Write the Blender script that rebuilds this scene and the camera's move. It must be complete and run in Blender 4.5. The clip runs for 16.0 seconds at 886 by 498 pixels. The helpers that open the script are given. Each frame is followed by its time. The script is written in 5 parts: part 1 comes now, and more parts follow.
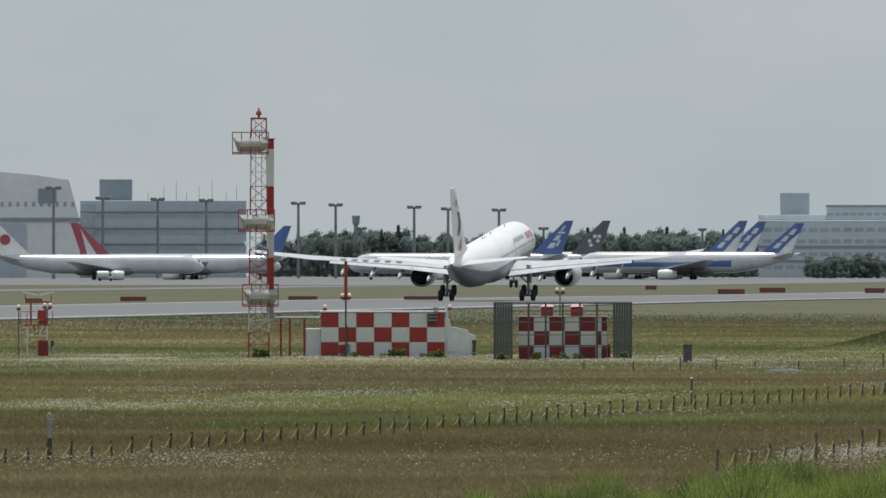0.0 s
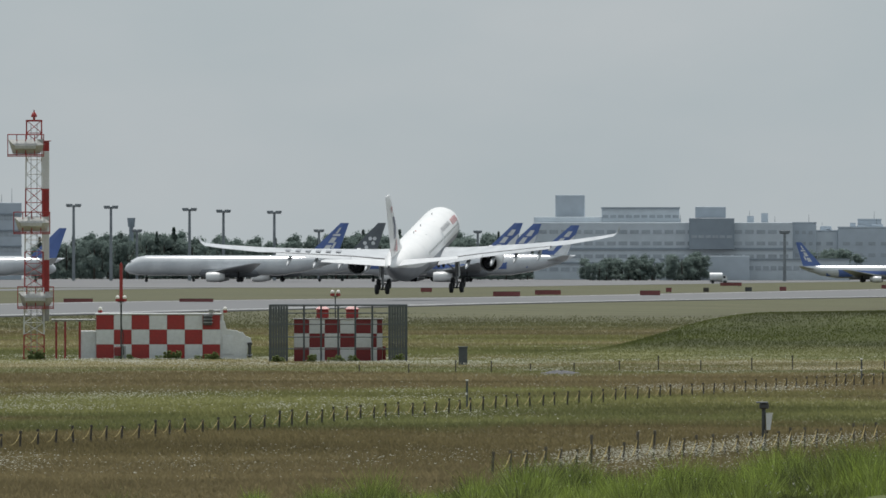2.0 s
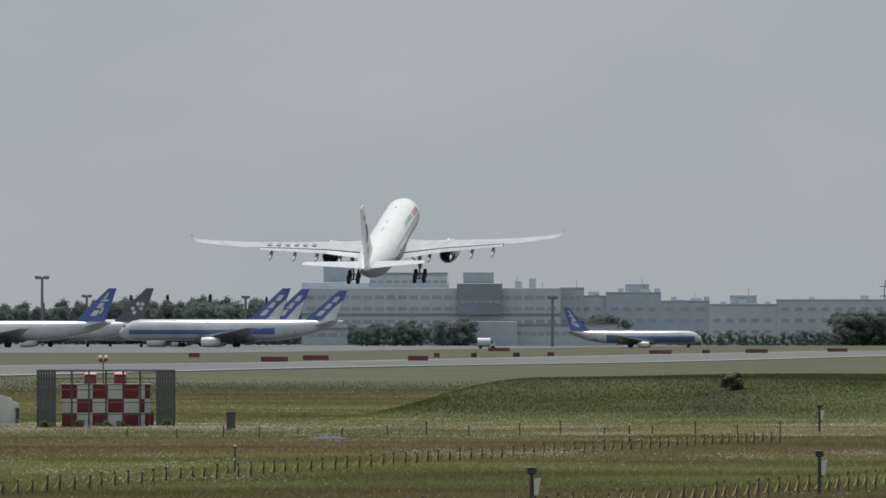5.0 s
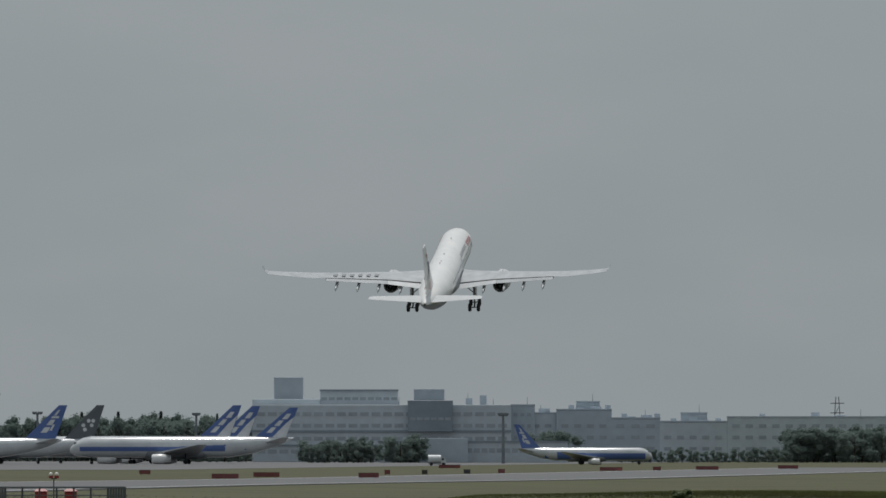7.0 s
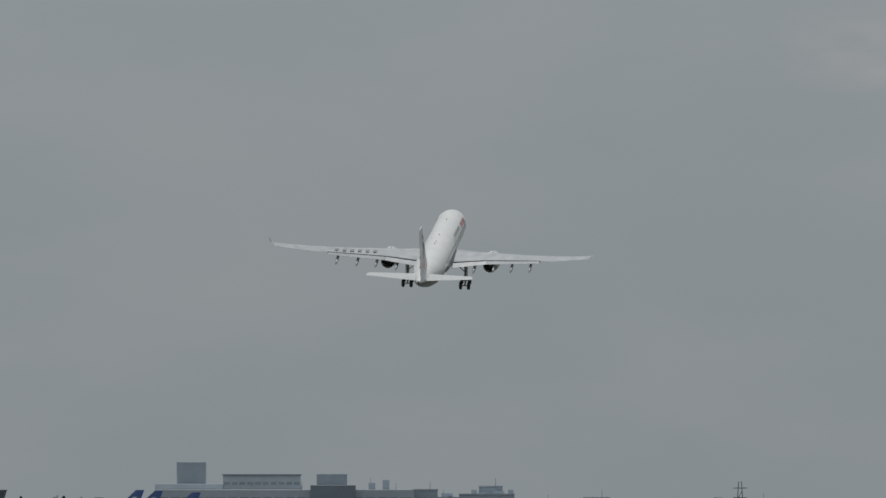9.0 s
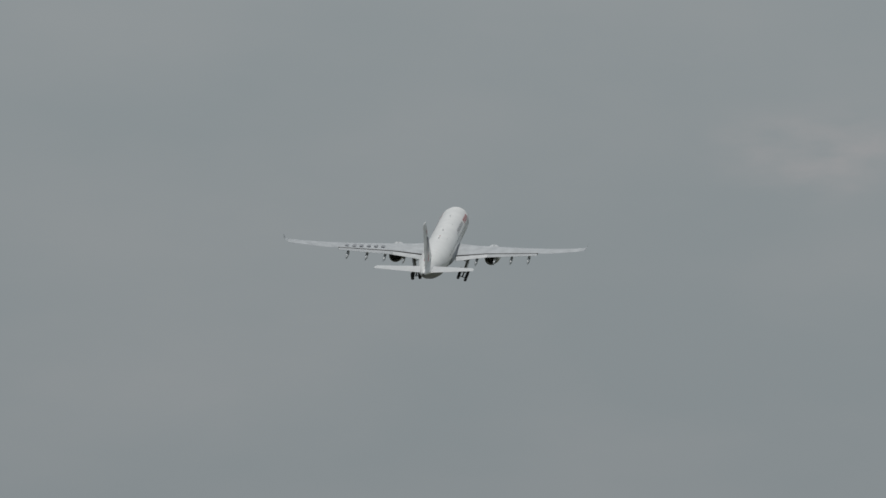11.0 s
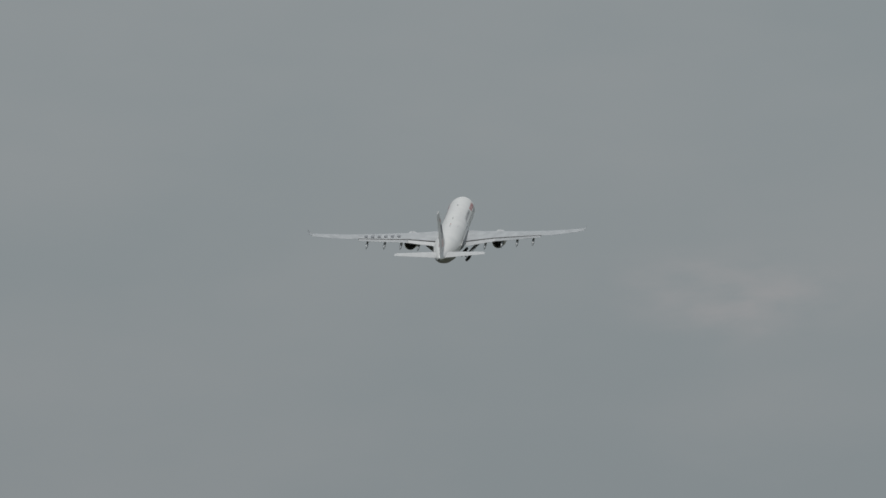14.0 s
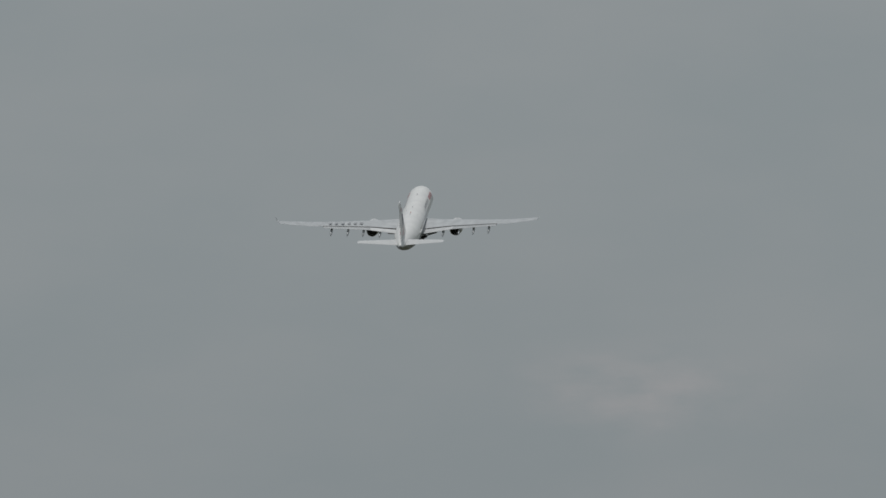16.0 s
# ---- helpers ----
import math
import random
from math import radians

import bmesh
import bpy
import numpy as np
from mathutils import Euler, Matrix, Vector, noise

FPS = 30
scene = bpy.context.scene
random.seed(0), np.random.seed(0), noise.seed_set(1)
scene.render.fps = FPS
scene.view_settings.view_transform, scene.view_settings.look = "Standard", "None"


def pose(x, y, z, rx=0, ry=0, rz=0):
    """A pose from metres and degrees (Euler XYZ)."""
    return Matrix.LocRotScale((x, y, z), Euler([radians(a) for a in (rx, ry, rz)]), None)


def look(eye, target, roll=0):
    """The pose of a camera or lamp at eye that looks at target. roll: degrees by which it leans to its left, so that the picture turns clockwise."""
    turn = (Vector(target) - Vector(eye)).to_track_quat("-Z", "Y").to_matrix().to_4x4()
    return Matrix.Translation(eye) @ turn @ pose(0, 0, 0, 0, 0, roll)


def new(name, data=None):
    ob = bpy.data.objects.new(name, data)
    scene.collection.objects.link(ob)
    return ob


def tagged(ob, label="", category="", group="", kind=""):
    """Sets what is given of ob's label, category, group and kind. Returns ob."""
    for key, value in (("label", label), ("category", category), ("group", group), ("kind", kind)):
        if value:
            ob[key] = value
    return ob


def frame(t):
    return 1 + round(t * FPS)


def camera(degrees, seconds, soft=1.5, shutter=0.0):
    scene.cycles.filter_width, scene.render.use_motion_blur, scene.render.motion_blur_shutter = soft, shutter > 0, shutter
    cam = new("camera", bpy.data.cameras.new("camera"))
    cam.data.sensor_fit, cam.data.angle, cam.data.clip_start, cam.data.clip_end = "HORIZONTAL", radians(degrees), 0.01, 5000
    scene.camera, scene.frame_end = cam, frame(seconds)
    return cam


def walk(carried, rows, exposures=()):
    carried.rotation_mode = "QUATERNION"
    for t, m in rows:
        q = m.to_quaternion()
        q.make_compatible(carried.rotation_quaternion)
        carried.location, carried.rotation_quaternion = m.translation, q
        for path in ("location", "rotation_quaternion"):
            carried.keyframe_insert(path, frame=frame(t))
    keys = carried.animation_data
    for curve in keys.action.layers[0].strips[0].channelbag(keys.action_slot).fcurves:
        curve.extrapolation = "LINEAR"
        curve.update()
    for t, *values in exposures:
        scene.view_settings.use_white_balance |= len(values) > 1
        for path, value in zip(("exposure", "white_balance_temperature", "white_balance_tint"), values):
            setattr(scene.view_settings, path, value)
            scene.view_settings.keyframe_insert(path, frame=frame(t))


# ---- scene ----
LENS = 23170.0                      # lens units per radian of the long lens
EYE = 5.8                           # camera height over the field
cam = camera(2 * math.degrees(math.atan(784 / LENS)), 16.0, soft=1.6)


def aim(yaw, tilt):
    """Camera pose; yaw right of the runway heading and tilt over the horizon, in lens units."""
    return pose(0, 0, EYE, 90 + math.degrees(tilt / LENS), 0, -math.degrees(yaw / LENS))


PAN = [
    (0.0, -3365.5, 21), (0.5, -3251.5, 21), (1.0, -3165.5, 21), (1.5, -3063, 21), (2.0, -2968, 25), (2.5, -2899, 27),
    (3.0, -2821, 39.5), (3.5, -2734.5, 60), (4.0, -2652, 85), (4.2, -2624.5, 93), (6.5, -2504, 291.5), (7.0, -2470, 347.5),
    (7.5, -2419, 385.5), (8.0, -2369, 429.5), (8.5, -2340, 466.5), (9.0, -2298, 497.5), (9.2, -2283, 514.5),
]
PAN += [
    (11.5, -2117.7, 702.6),
    (12.0, -2072.4, 741.7),
    (12.5, -2059.4, 801.7),
    (13.0, -2047.6, 841.8),
    (13.5, -2024.6, 878.1),
    (14.0, -2000.4, 920.3),
    (14.5, -1977.7, 961.5),
    (15.0, -1932.3, 1009.8),
    (15.5, -1885.9, 1050.1),
    (16.0, -1824.5, 1085.1),
]
walk(cam, [(t, aim(a, e)) for t, a, e in PAN],
     exposures=[(0, 0.08), (4.2, 0.06), (5.2, -0.20), (6.3, -0.43), (7.0, -0.56), (8.0, -0.68), (9.0, -0.73), (12.0, -0.77), (16.0, -0.84)])

# ---- sky and sun ----
SUN_DIR = Vector((-0.08, 0.30, 0.95)).normalized()
world = bpy.data.worlds.new("sky")
scene.world = world
world.use_nodes = True
nt = world.node_tree
nt.nodes.clear()
w_out = nt.nodes.new("ShaderNodeOutputWorld")
w_bg = nt.nodes.new("ShaderNodeBackground")
w_sky = nt.nodes.new("ShaderNodeTexSky")
w_sky.sky_type = "NISHITA"
w_sky.sun_disc = False
w_sky.sun_elevation = math.asin(SUN_DIR.z)
w_sky.sun_rotation = math.atan2(SUN_DIR.x, SUN_DIR.y)
w_sky.dust_density = 4.0
w_dim = nt.nodes.new("ShaderNodeVectorMath")
w_dim.operation = "SCALE"
w_dim.inputs["Scale"].default_value = 0.08
w_tc = nt.nodes.new("ShaderNodeTexCoord")
w_map = nt.nodes.new("ShaderNodeMapping")
w_map.inputs["Scale"].default_value = (1, 1, 2.4)
w_noise = nt.nodes.new("ShaderNodeTexNoise")
w_noise.inputs["Scale"].default_value = 34
w_noise.inputs["Detail"].default_value = 5
w_ramp = nt.nodes.new("ShaderNodeValToRGB")
w_ramp.color_ramp.elements[0].position, w_ramp.color_ramp.elements[0].color = 0.40, (0.455, 0.515, 0.543, 1)
w_ramp.color_ramp.elements[1].position, w_ramp.color_ramp.elements[1].color = 0.82, (0.515, 0.556, 0.578, 1)
w_mix = nt.nodes.new("ShaderNodeMixRGB")
w_mix.inputs[0].default_value = 0.88          # thin high overcast in front of the blue
for a, b in ((w_sky.outputs[0], w_dim.inputs[0]), (w_dim.outputs[0], w_mix.inputs[1]), (w_tc.outputs["Generated"], w_map.inputs[0]),
             (w_map.outputs[0], w_noise.inputs["Vector"]), (w_noise.outputs["Fac"], w_ramp.inputs[0]), (w_ramp.outputs[0], w_mix.inputs[2]),
             (w_mix.outputs[0], w_bg.inputs[0]), (w_bg.outputs[0], w_out.inputs[0])):
    nt.links.new(a, b)
w_bg.inputs[1].default_value = 1.0
# the haze low over the land is a little duller than the sky above it
w_sep = nt.nodes.new("ShaderNodeSeparateXYZ")
w_low = nt.nodes.new("ShaderNodeMapRange")
w_low.inputs["From Min"].default_value, w_low.inputs["From Max"].default_value = 0.006, 0.050
w_low.inputs["To Min"].default_value, w_low.inputs["To Max"].default_value = 0.95, 1.02
nt.links.new(w_tc.outputs["Generated"], w_sep.inputs[0]), nt.links.new(w_sep.outputs["Z"], w_low.inputs[0]), nt.links.new(w_low.outputs[0], w_bg.inputs[1])
# one faint warm cloud low over the runway's far end
w_off = nt.nodes.new("ShaderNodeVectorMath")
w_off.operation = "SUBTRACT"
w_off.inputs[1].default_value = (-0.0635, 0.9972, 0.0362)
w_wide = nt.nodes.new("ShaderNodeVectorMath")
w_wide.operation = "MULTIPLY"
w_wide.inputs[1].default_value = (1.0, 1.0, 2.6)
w_len = nt.nodes.new("ShaderNodeVectorMath")
w_len.operation = "LENGTH"
w_near = nt.nodes.new("ShaderNodeMapRange")
w_near.interpolation_type = "SMOOTHSTEP"
w_near.inputs["From Min"].default_value, w_near.inputs["From Max"].default_value = 0.001, 0.014
w_near.inputs["To Min"].default_value, w_near.inputs["To Max"].default_value = 1.0, 0.0
w_wisp = nt.nodes.new("ShaderNodeTexNoise")
w_wisp.inputs["Scale"].default_value, w_wisp.inputs["Detail"].default_value = 150, 6
w_cut = nt.nodes.new("ShaderNodeMapRange")
w_cut.inputs["From Min"].default_value, w_cut.inputs["From Max"].default_value = 0.38, 0.72
w_fac = nt.nodes.new("ShaderNodeMath")
w_fac.operation = "MULTIPLY"
w_cloud = nt.nodes.new("ShaderNodeMixRGB")
w_cloud.inputs[2].default_value = (0.538, 0.542, 0.554, 1)
for a, b in ((w_tc.outputs["Generated"], w_off.inputs[0]), (w_off.outputs[0], w_wide.inputs[0]), (w_wide.outputs[0], w_len.inputs[0]), (w_len.outputs["Value"], w_near.inputs[0]),
             (w_map.outputs[0], w_wisp.inputs["Vector"]), (w_wisp.outputs["Fac"], w_cut.inputs[0]), (w_near.outputs[0], w_fac.inputs[0]), (w_cut.outputs[0], w_fac.inputs[1]),
             (w_fac.outputs[0], w_cloud.inputs[0]), (w_mix.outputs[0], w_cloud.inputs[1]), (w_cloud.outputs[0], w_bg.inputs[0])):
    nt.links.new(a, b)
sun = new("sun", bpy.data.lights.new("sun", "SUN"))
sun.data.energy, sun.data.angle, sun.data.color = 3.4, radians(1.5), (1.0, 0.98, 0.945)
sun.matrix_world = look(SUN_DIR * 100, (0, 0, 0))


# ---- materials ----
def material(name, color, rough=0.6, metal=0.0, vary=0.12, scale=1.0, second=None, bump=0.0, spread=(0.35, 0.65), per_object=False, translucent=0.0, island=False):
    """A procedural surface: two noises, a large and a fine one, shift the colour; second is the colour of stains and
    other patches.
    """
    m = bpy.data.materials.new(name)
    m.use_nodes = True
    t = m.node_tree
    b = t.nodes["Principled BSDF"]
    b.inputs["Roughness"].default_value, b.inputs["Metallic"].default_value = rough, metal
    geo = t.nodes.new("ShaderNodeNewGeometry" if scale < 0.5 else "ShaderNodeTexCoord")
    vec = geo.outputs["Position" if scale < 0.5 else "Object"]
    big, fine = t.nodes.new("ShaderNodeTexNoise"), t.nodes.new("ShaderNodeTexNoise")
    big.inputs["Scale"].default_value, fine.inputs["Scale"].default_value = scale, scale * 9
    big.inputs["Detail"].default_value, fine.inputs["Detail"].default_value = 4, 6
    t.links.new(vec, big.inputs["Vector"]), t.links.new(vec, fine.inputs["Vector"])
    ramp = t.nodes.new("ShaderNodeValToRGB")
    other = second or [c * (1 - 2 * vary) for c in color]
    ramp.color_ramp.elements[0].position, ramp.color_ramp.elements[1].position = spread
    ramp.color_ramp.elements[0].color, ramp.color_ramp.elements[1].color = (*other, 1), (*color, 1)
    t.links.new(big.outputs["Fac"], ramp.inputs[0])
    mix = t.nodes.new("ShaderNodeMixRGB")
    mix.blend_type = "MULTIPLY"
    mix.inputs[0].default_value = 1.0
    r2 = t.nodes.new("ShaderNodeValToRGB")
    r2.color_ramp.elements[0].position, r2.color_ramp.elements[1].position = 0.3, 0.7
    lo = 1 - 2 * vary
    r2.color_ramp.elements[0].color, r2.color_ramp.elements[1].color = (lo, lo, lo, 1), (1, 1, 1, 1)
    t.links.new(fine.outputs["Fac"], r2.inputs[0])
    t.links.new(ramp.outputs[0], mix.inputs[1]), t.links.new(r2.outputs[0], mix.inputs[2])
    last = mix.outputs[0]
    if per_object:
        info = t.nodes.new("ShaderNodeObjectInfo")
        hsv = t.nodes.new("ShaderNodeHueSaturation")
        rng = t.nodes.new("ShaderNodeMapRange")
        rng.inputs["To Min"].default_value, rng.inputs["To Max"].default_value = 0.82, 1.12
        t.links.new(info.outputs["Random"], rng.inputs[0]), t.links.new(rng.outputs[0], hsv.inputs["Value"])
        t.links.new(last, hsv.inputs["Color"])
        last = hsv.outputs[0]
    if island:                       # each loose blade or leaf has its own tone, imitating lit and shaded ones
        one = t.nodes.new("ShaderNodeNewGeometry")
        hs = t.nodes.new("ShaderNodeHueSaturation")
        mr = t.nodes.new("ShaderNodeMapRange")
        mr.inputs["To Min"].default_value, mr.inputs["To Max"].default_value = 0.4, 1.45
        t.links.new(one.outputs["Random Per Island"], mr.inputs[0]), t.links.new(mr.outputs[0], hs.inputs["Value"])
        t.links.new(last, hs.inputs["Color"])
        last = hs.outputs[0]
    t.links.new(last, b.inputs["Base Color"])
    if bump:
        bp = t.nodes.new("ShaderNodeBump")
        bp.inputs["Strength"].default_value = bump
        bp.inputs["Distance"].default_value = 0.3 / max(scale, 0.3)
        t.links.new(fine.outputs["Fac"], bp.inputs["Height"]), t.links.new(bp.outputs[0], b.inputs["Normal"])
    if translucent:
        tr = t.nodes.new("ShaderNodeBsdfTranslucent")
        ms = t.nodes.new("ShaderNodeMixShader")
        ms.inputs[0].default_value = translucent
        t.links.new(last, tr.inputs[0])
        t.links.new(b.outputs[0], ms.inputs[1]), t.links.new(tr.outputs[0], ms.inputs[2])
        t.links.new(ms.outputs[0], t.nodes["Material Output"].inputs[0])
    return m


def meadow_material(name, boost=1.0, translucent=0.0):
    """Grass in patches of green, straw and brown; the patches have one pattern for the soil and the blades."""
    m = bpy.data.materials.new(name)
    m.use_nodes = True
    t = m.node_tree
    b = t.nodes["Principled BSDF"]
    b.inputs["Roughness"].default_value = 0.85
    b.inputs["Specular IOR Level"].default_value = 0.15
    geo = t.nodes.new("ShaderNodeNewGeometry")
    mp = t.nodes.new("ShaderNodeMapping")
    mp.inputs["Scale"].default_value = (0.045, 0.016, 0)
    big = t.nodes.new("ShaderNodeTexNoise")
    big.inputs["Scale"].default_value, big.inputs["Detail"].default_value = 1.0, 6
    t.links.new(geo.outputs["Position"], mp.inputs[0]), t.links.new(mp.outputs[0], big.inputs["Vector"])
    sep = t.nodes.new("ShaderNodeSeparateXYZ")
    t.links.new(geo.outputs["Position"], sep.inputs[0])
    # mown strips lie across the field; the noise frays their borders
    sway = t.nodes.new("ShaderNodeMath")
    sway.operation = "MULTIPLY_ADD"
    sway.inputs[1].default_value, sway.inputs[2].default_value = 210.0, -105.0
    t.links.new(big.outputs["Fac"], sway.inputs[0])
    add = t.nodes.new("ShaderNodeMath")
    t.links.new(sep.outputs["Y"], add.inputs[0]), t.links.new(sway.outputs[0], add.inputs[1])
    along = t.nodes.new("ShaderNodeMapRange")
    along.inputs["From Min"].default_value, along.inputs["From Max"].default_value = 300, 1300
    t.links.new(add.outputs[0], along.inputs[0])
    ramp = t.nodes.new("ShaderNodeValToRGB")
    green, lime, straw, brown, umber = (0.082, 0.087, 0.037), (0.110, 0.111, 0.047), (0.132, 0.116, 0.062), (0.108, 0.090, 0.049), (0.088, 0.074, 0.038)
    # stops from 1120 on are darkened in place of shade from blades
    stops = [(300, brown), (345, brown), (372, brown), (410, umber), (452, umber), (478, green), (505, lime), (555, lime), (590, brown), (660, brown), (705, green), (745, straw), (790, lime),
             (830, green), (880, lime), (930, straw), (1000, lime), (1060, brown), (1120, (0.098, 0.090, 0.047)), (1200, (0.074, 0.075, 0.036)), (1290, (0.068, 0.068, 0.038))]
    e = ramp.color_ramp.elements
    e[0].position, e[1].position = 0.0, 1.0
    e[0].color, e[1].color = (*[v * boost for v in stops[0][1]], 1), (*[v * boost for v in stops[-1][1]], 1)
    for y, col in stops[1:-1]:
        e.new((y - 300) / 1000).color = (*[v * boost for v in col], 1)
    t.links.new(along.outputs[0], ramp.inputs[0])
    high = t.nodes.new("ShaderNodeMapRange")
    high.inputs["From Min"].default_value, high.inputs["From Max"].default_value = 0.12, 0.6
    east = t.nodes.new("ShaderNodeMath")
    east.operation, east.inputs[1].default_value = "GREATER_THAN", -112.0
    t.links.new(sep.outputs["X"], east.inputs[0])
    rise = t.nodes.new("ShaderNodeMath")
    rise.operation = "MULTIPLY"
    t.links.new(sep.outputs["Z"], rise.inputs[0]), t.links.new(east.outputs[0], rise.inputs[1])
    t.links.new(rise.outputs[0], high.inputs[0])
    lush = t.nodes.new("ShaderNodeMixRGB")
    tint = t.nodes.new("ShaderNodeMixRGB")
    tint.inputs[1].default_value, tint.inputs[2].default_value = (0.036 * boost, 0.040 * boost, 0.016 * boost, 1), (0.053 * boost, 0.062 * boost, 0.020 * boost, 1)
    mp2 = t.nodes.new("ShaderNodeMapping")
    mp2.inputs["Scale"].default_value = (0.07, 0.05, 0)
    soft = t.nodes.new("ShaderNodeTexNoise")
    soft.inputs["Scale"].default_value, soft.inputs["Detail"].default_value = 1.0, 3
    cut = t.nodes.new("ShaderNodeMapRange")
    cut.inputs["From Min"].default_value, cut.inputs["From Max"].default_value = 0.40, 0.62
    t.links.new(geo.outputs["Position"], mp2.inputs[0]), t.links.new(mp2.outputs[0], soft.inputs["Vector"])
    t.links.new(soft.outputs["Fac"], cut.inputs[0]), t.links.new(cut.outputs[0], tint.inputs[0]), t.links.new(tint.outputs[0], lush.inputs[2])
    t.links.new(high.outputs[0], lush.inputs[0]), t.links.new(ramp.outputs[0], lush.inputs[1])
    fine = t.nodes.new("ShaderNodeTexNoise")
    fine.inputs["Scale"].default_value, fine.inputs["Detail"].default_value = 0.9, 6
    t.links.new(geo.outputs["Position"], fine.inputs["Vector"])
    rng = t.nodes.new("ShaderNodeMapRange")
    rng.inputs["From Min"].default_value, rng.inputs["From Max"].default_value = 0.3, 0.7
    rng.inputs["To Min"].default_value, rng.inputs["To Max"].default_value = 0.84, 1.15
    t.links.new(fine.outputs["Fac"], rng.inputs[0])
    # long pale and dark swathes where the mower has passed
    mp3 = t.nodes.new("ShaderNodeMapping")
    mp3.inputs["Scale"].default_value = (0.03, 0.045, 0)
    swathe = t.nodes.new("ShaderNodeTexNoise")
    swathe.inputs["Scale"].default_value, swathe.inputs["Detail"].default_value = 1.0, 5
    wide = t.nodes.new("ShaderNodeMapRange")
    wide.inputs["From Min"].default_value, wide.inputs["From Max"].default_value = 0.35, 0.65
    wide.inputs["To Min"].default_value, wide.inputs["To Max"].default_value = 0.80, 1.18
    both = t.nodes.new("ShaderNodeMath")
    both.operation = "MULTIPLY"
    t.links.new(geo.outputs["Position"], mp3.inputs[0]), t.links.new(mp3.outputs[0], swathe.inputs["Vector"]), t.links.new(swathe.outputs["Fac"], wide.inputs[0])
    t.links.new(rng.outputs[0], both.inputs[0]), t.links.new(wide.outputs[0], both.inputs[1])
    hsv = t.nodes.new("ShaderNodeHueSaturation")
    t.links.new(both.outputs[0], hsv.inputs["Value"]), t.links.new(lush.outputs[0], hsv.inputs["Color"])
    t.links.new(hsv.outputs[0], b.inputs["Base Color"])
    if translucent:
        tr = t.nodes.new("ShaderNodeBsdfTranslucent")
        ms = t.nodes.new("ShaderNodeMixShader")
        ms.inputs[0].default_value = translucent
        t.links.new(hsv.outputs[0], tr.inputs[0])
        t.links.new(b.outputs[0], ms.inputs[1]), t.links.new(tr.outputs[0], ms.inputs[2])
        t.links.new(ms.outputs[0], t.nodes["Material Output"].inputs[0])
    return m


M_SOIL = meadow_material("meadow_soil", 1.24)
M_GRASS = meadow_material("meadow_blades", 1.78, 0.5)
# dark second green stands in for shaded hollows between the clumps
M_BANK = material("lush_grass", (0.42, 0.53, 0.10), 0.7, vary=0.25, scale=0.49, spread=(0.42, 0.58), second=(0.11, 0.13, 0.038), translucent=0.25, island=True)
M_FLOWER = material("white_flower", (0.66, 0.66, 0.56), 0.8, vary=0.12, scale=2.0, translucent=0.3)
M_ASPHALT = material("runway_asphalt", (0.108, 0.109, 0.113), 0.6, vary=0.1, scale=0.05, second=(0.085, 0.086, 0.09))
M_APRON = material("apron_concrete", (0.13, 0.13, 0.132), 0.7, vary=0.1, scale=0.02, second=(0.10, 0.10, 0.105))
M_LINE = material("line_paint", (0.75, 0.75, 0.73), 0.6, vary=0.1, scale=1.0)
M_GRAVEL = material("gravel", (0.13, 0.13, 0.135), 0.9, vary=0.2, scale=3.0)
M_RED = material("red_paint", (0.37, 0.027, 0.026), 0.5, vary=0.1, scale=1.2, second=(0.29, 0.03, 0.03))
M_WHITE = material("white_paint", (0.70, 0.72, 0.745), 0.5, vary=0.06, scale=0.8, second=(0.60, 0.62, 0.63))
M_DRED = material("dull_red_paint", (0.22, 0.02, 0.025), 0.55, vary=0.1, scale=1.2)
M_BOARD = material("dull_red_board", (0.27, 0.075, 0.075), 0.6, vary=0.12, scale=0.6, second=(0.20, 0.06, 0.06))
M_STEEL = material("galvanised_steel", (0.42, 0.43, 0.44), 0.45, 0.6, vary=0.12, scale=2.0)
M_DARK = material("dark_steel", (0.085, 0.09, 0.095), 0.6, 0.2, vary=0.15, scale=2.0)
M_CAGE = material("grey_slats", (0.10, 0.115, 0.125), 0.6, 0.2, vary=0.12, scale=1.5)
M_ANT = material("antenna_shroud", (0.55, 0.55, 0.53), 0.6, vary=0.12, scale=0.9, second=(0.38, 0.38, 0.37))
M_LAMP = material("clear_lamp_glass", (0.85, 0.83, 0.78), 0.15, vary=0.03)
M_POST = material("weathered_post", (0.085, 0.078, 0.07), 0.8, vary=0.2, scale=3.0, per_object=True)
M_POST2 = material("pale_weathered_post", (0.16, 0.145, 0.11), 0.8, vary=0.2, scale=3.0, per_object=True)
M_ROPE = material("yellow_rope", (0.36, 0.28, 0.09), 0.8, vary=0.15, scale=4.0)
M_CONC = material("concrete", (0.42, 0.42, 0.41), 0.8, vary=0.15, scale=1.5, second=(0.3, 0.3, 0.29))
M_SKIN = material("aircraft_white", (0.84, 0.835, 0.825), 0.28, vary=0.02, scale=0.4, second=(0.77, 0.77, 0.765))
M_WING = material("wing_grey", (0.52, 0.54, 0.56), 0.35, vary=0.04, scale=0.6, second=(0.42, 0.44, 0.46))
# white fuselage paint, greyed to include haze and shading
M_PARK = material("hazed_parked_white", (0.50, 0.52, 0.545), 0.20, vary=0.03, scale=0.2, second=(0.60, 0.62, 0.64))
# grey belly paint with underside shade worked into the tone
M_UNDER = material("underside_grey_shade", (0.29, 0.305, 0.33), 0.4, vary=0.04, scale=0.5, second=(0.25, 0.265, 0.29))
M_PARK.node_tree.nodes["Principled BSDF"].inputs["Coat Weight"].default_value = 1.0
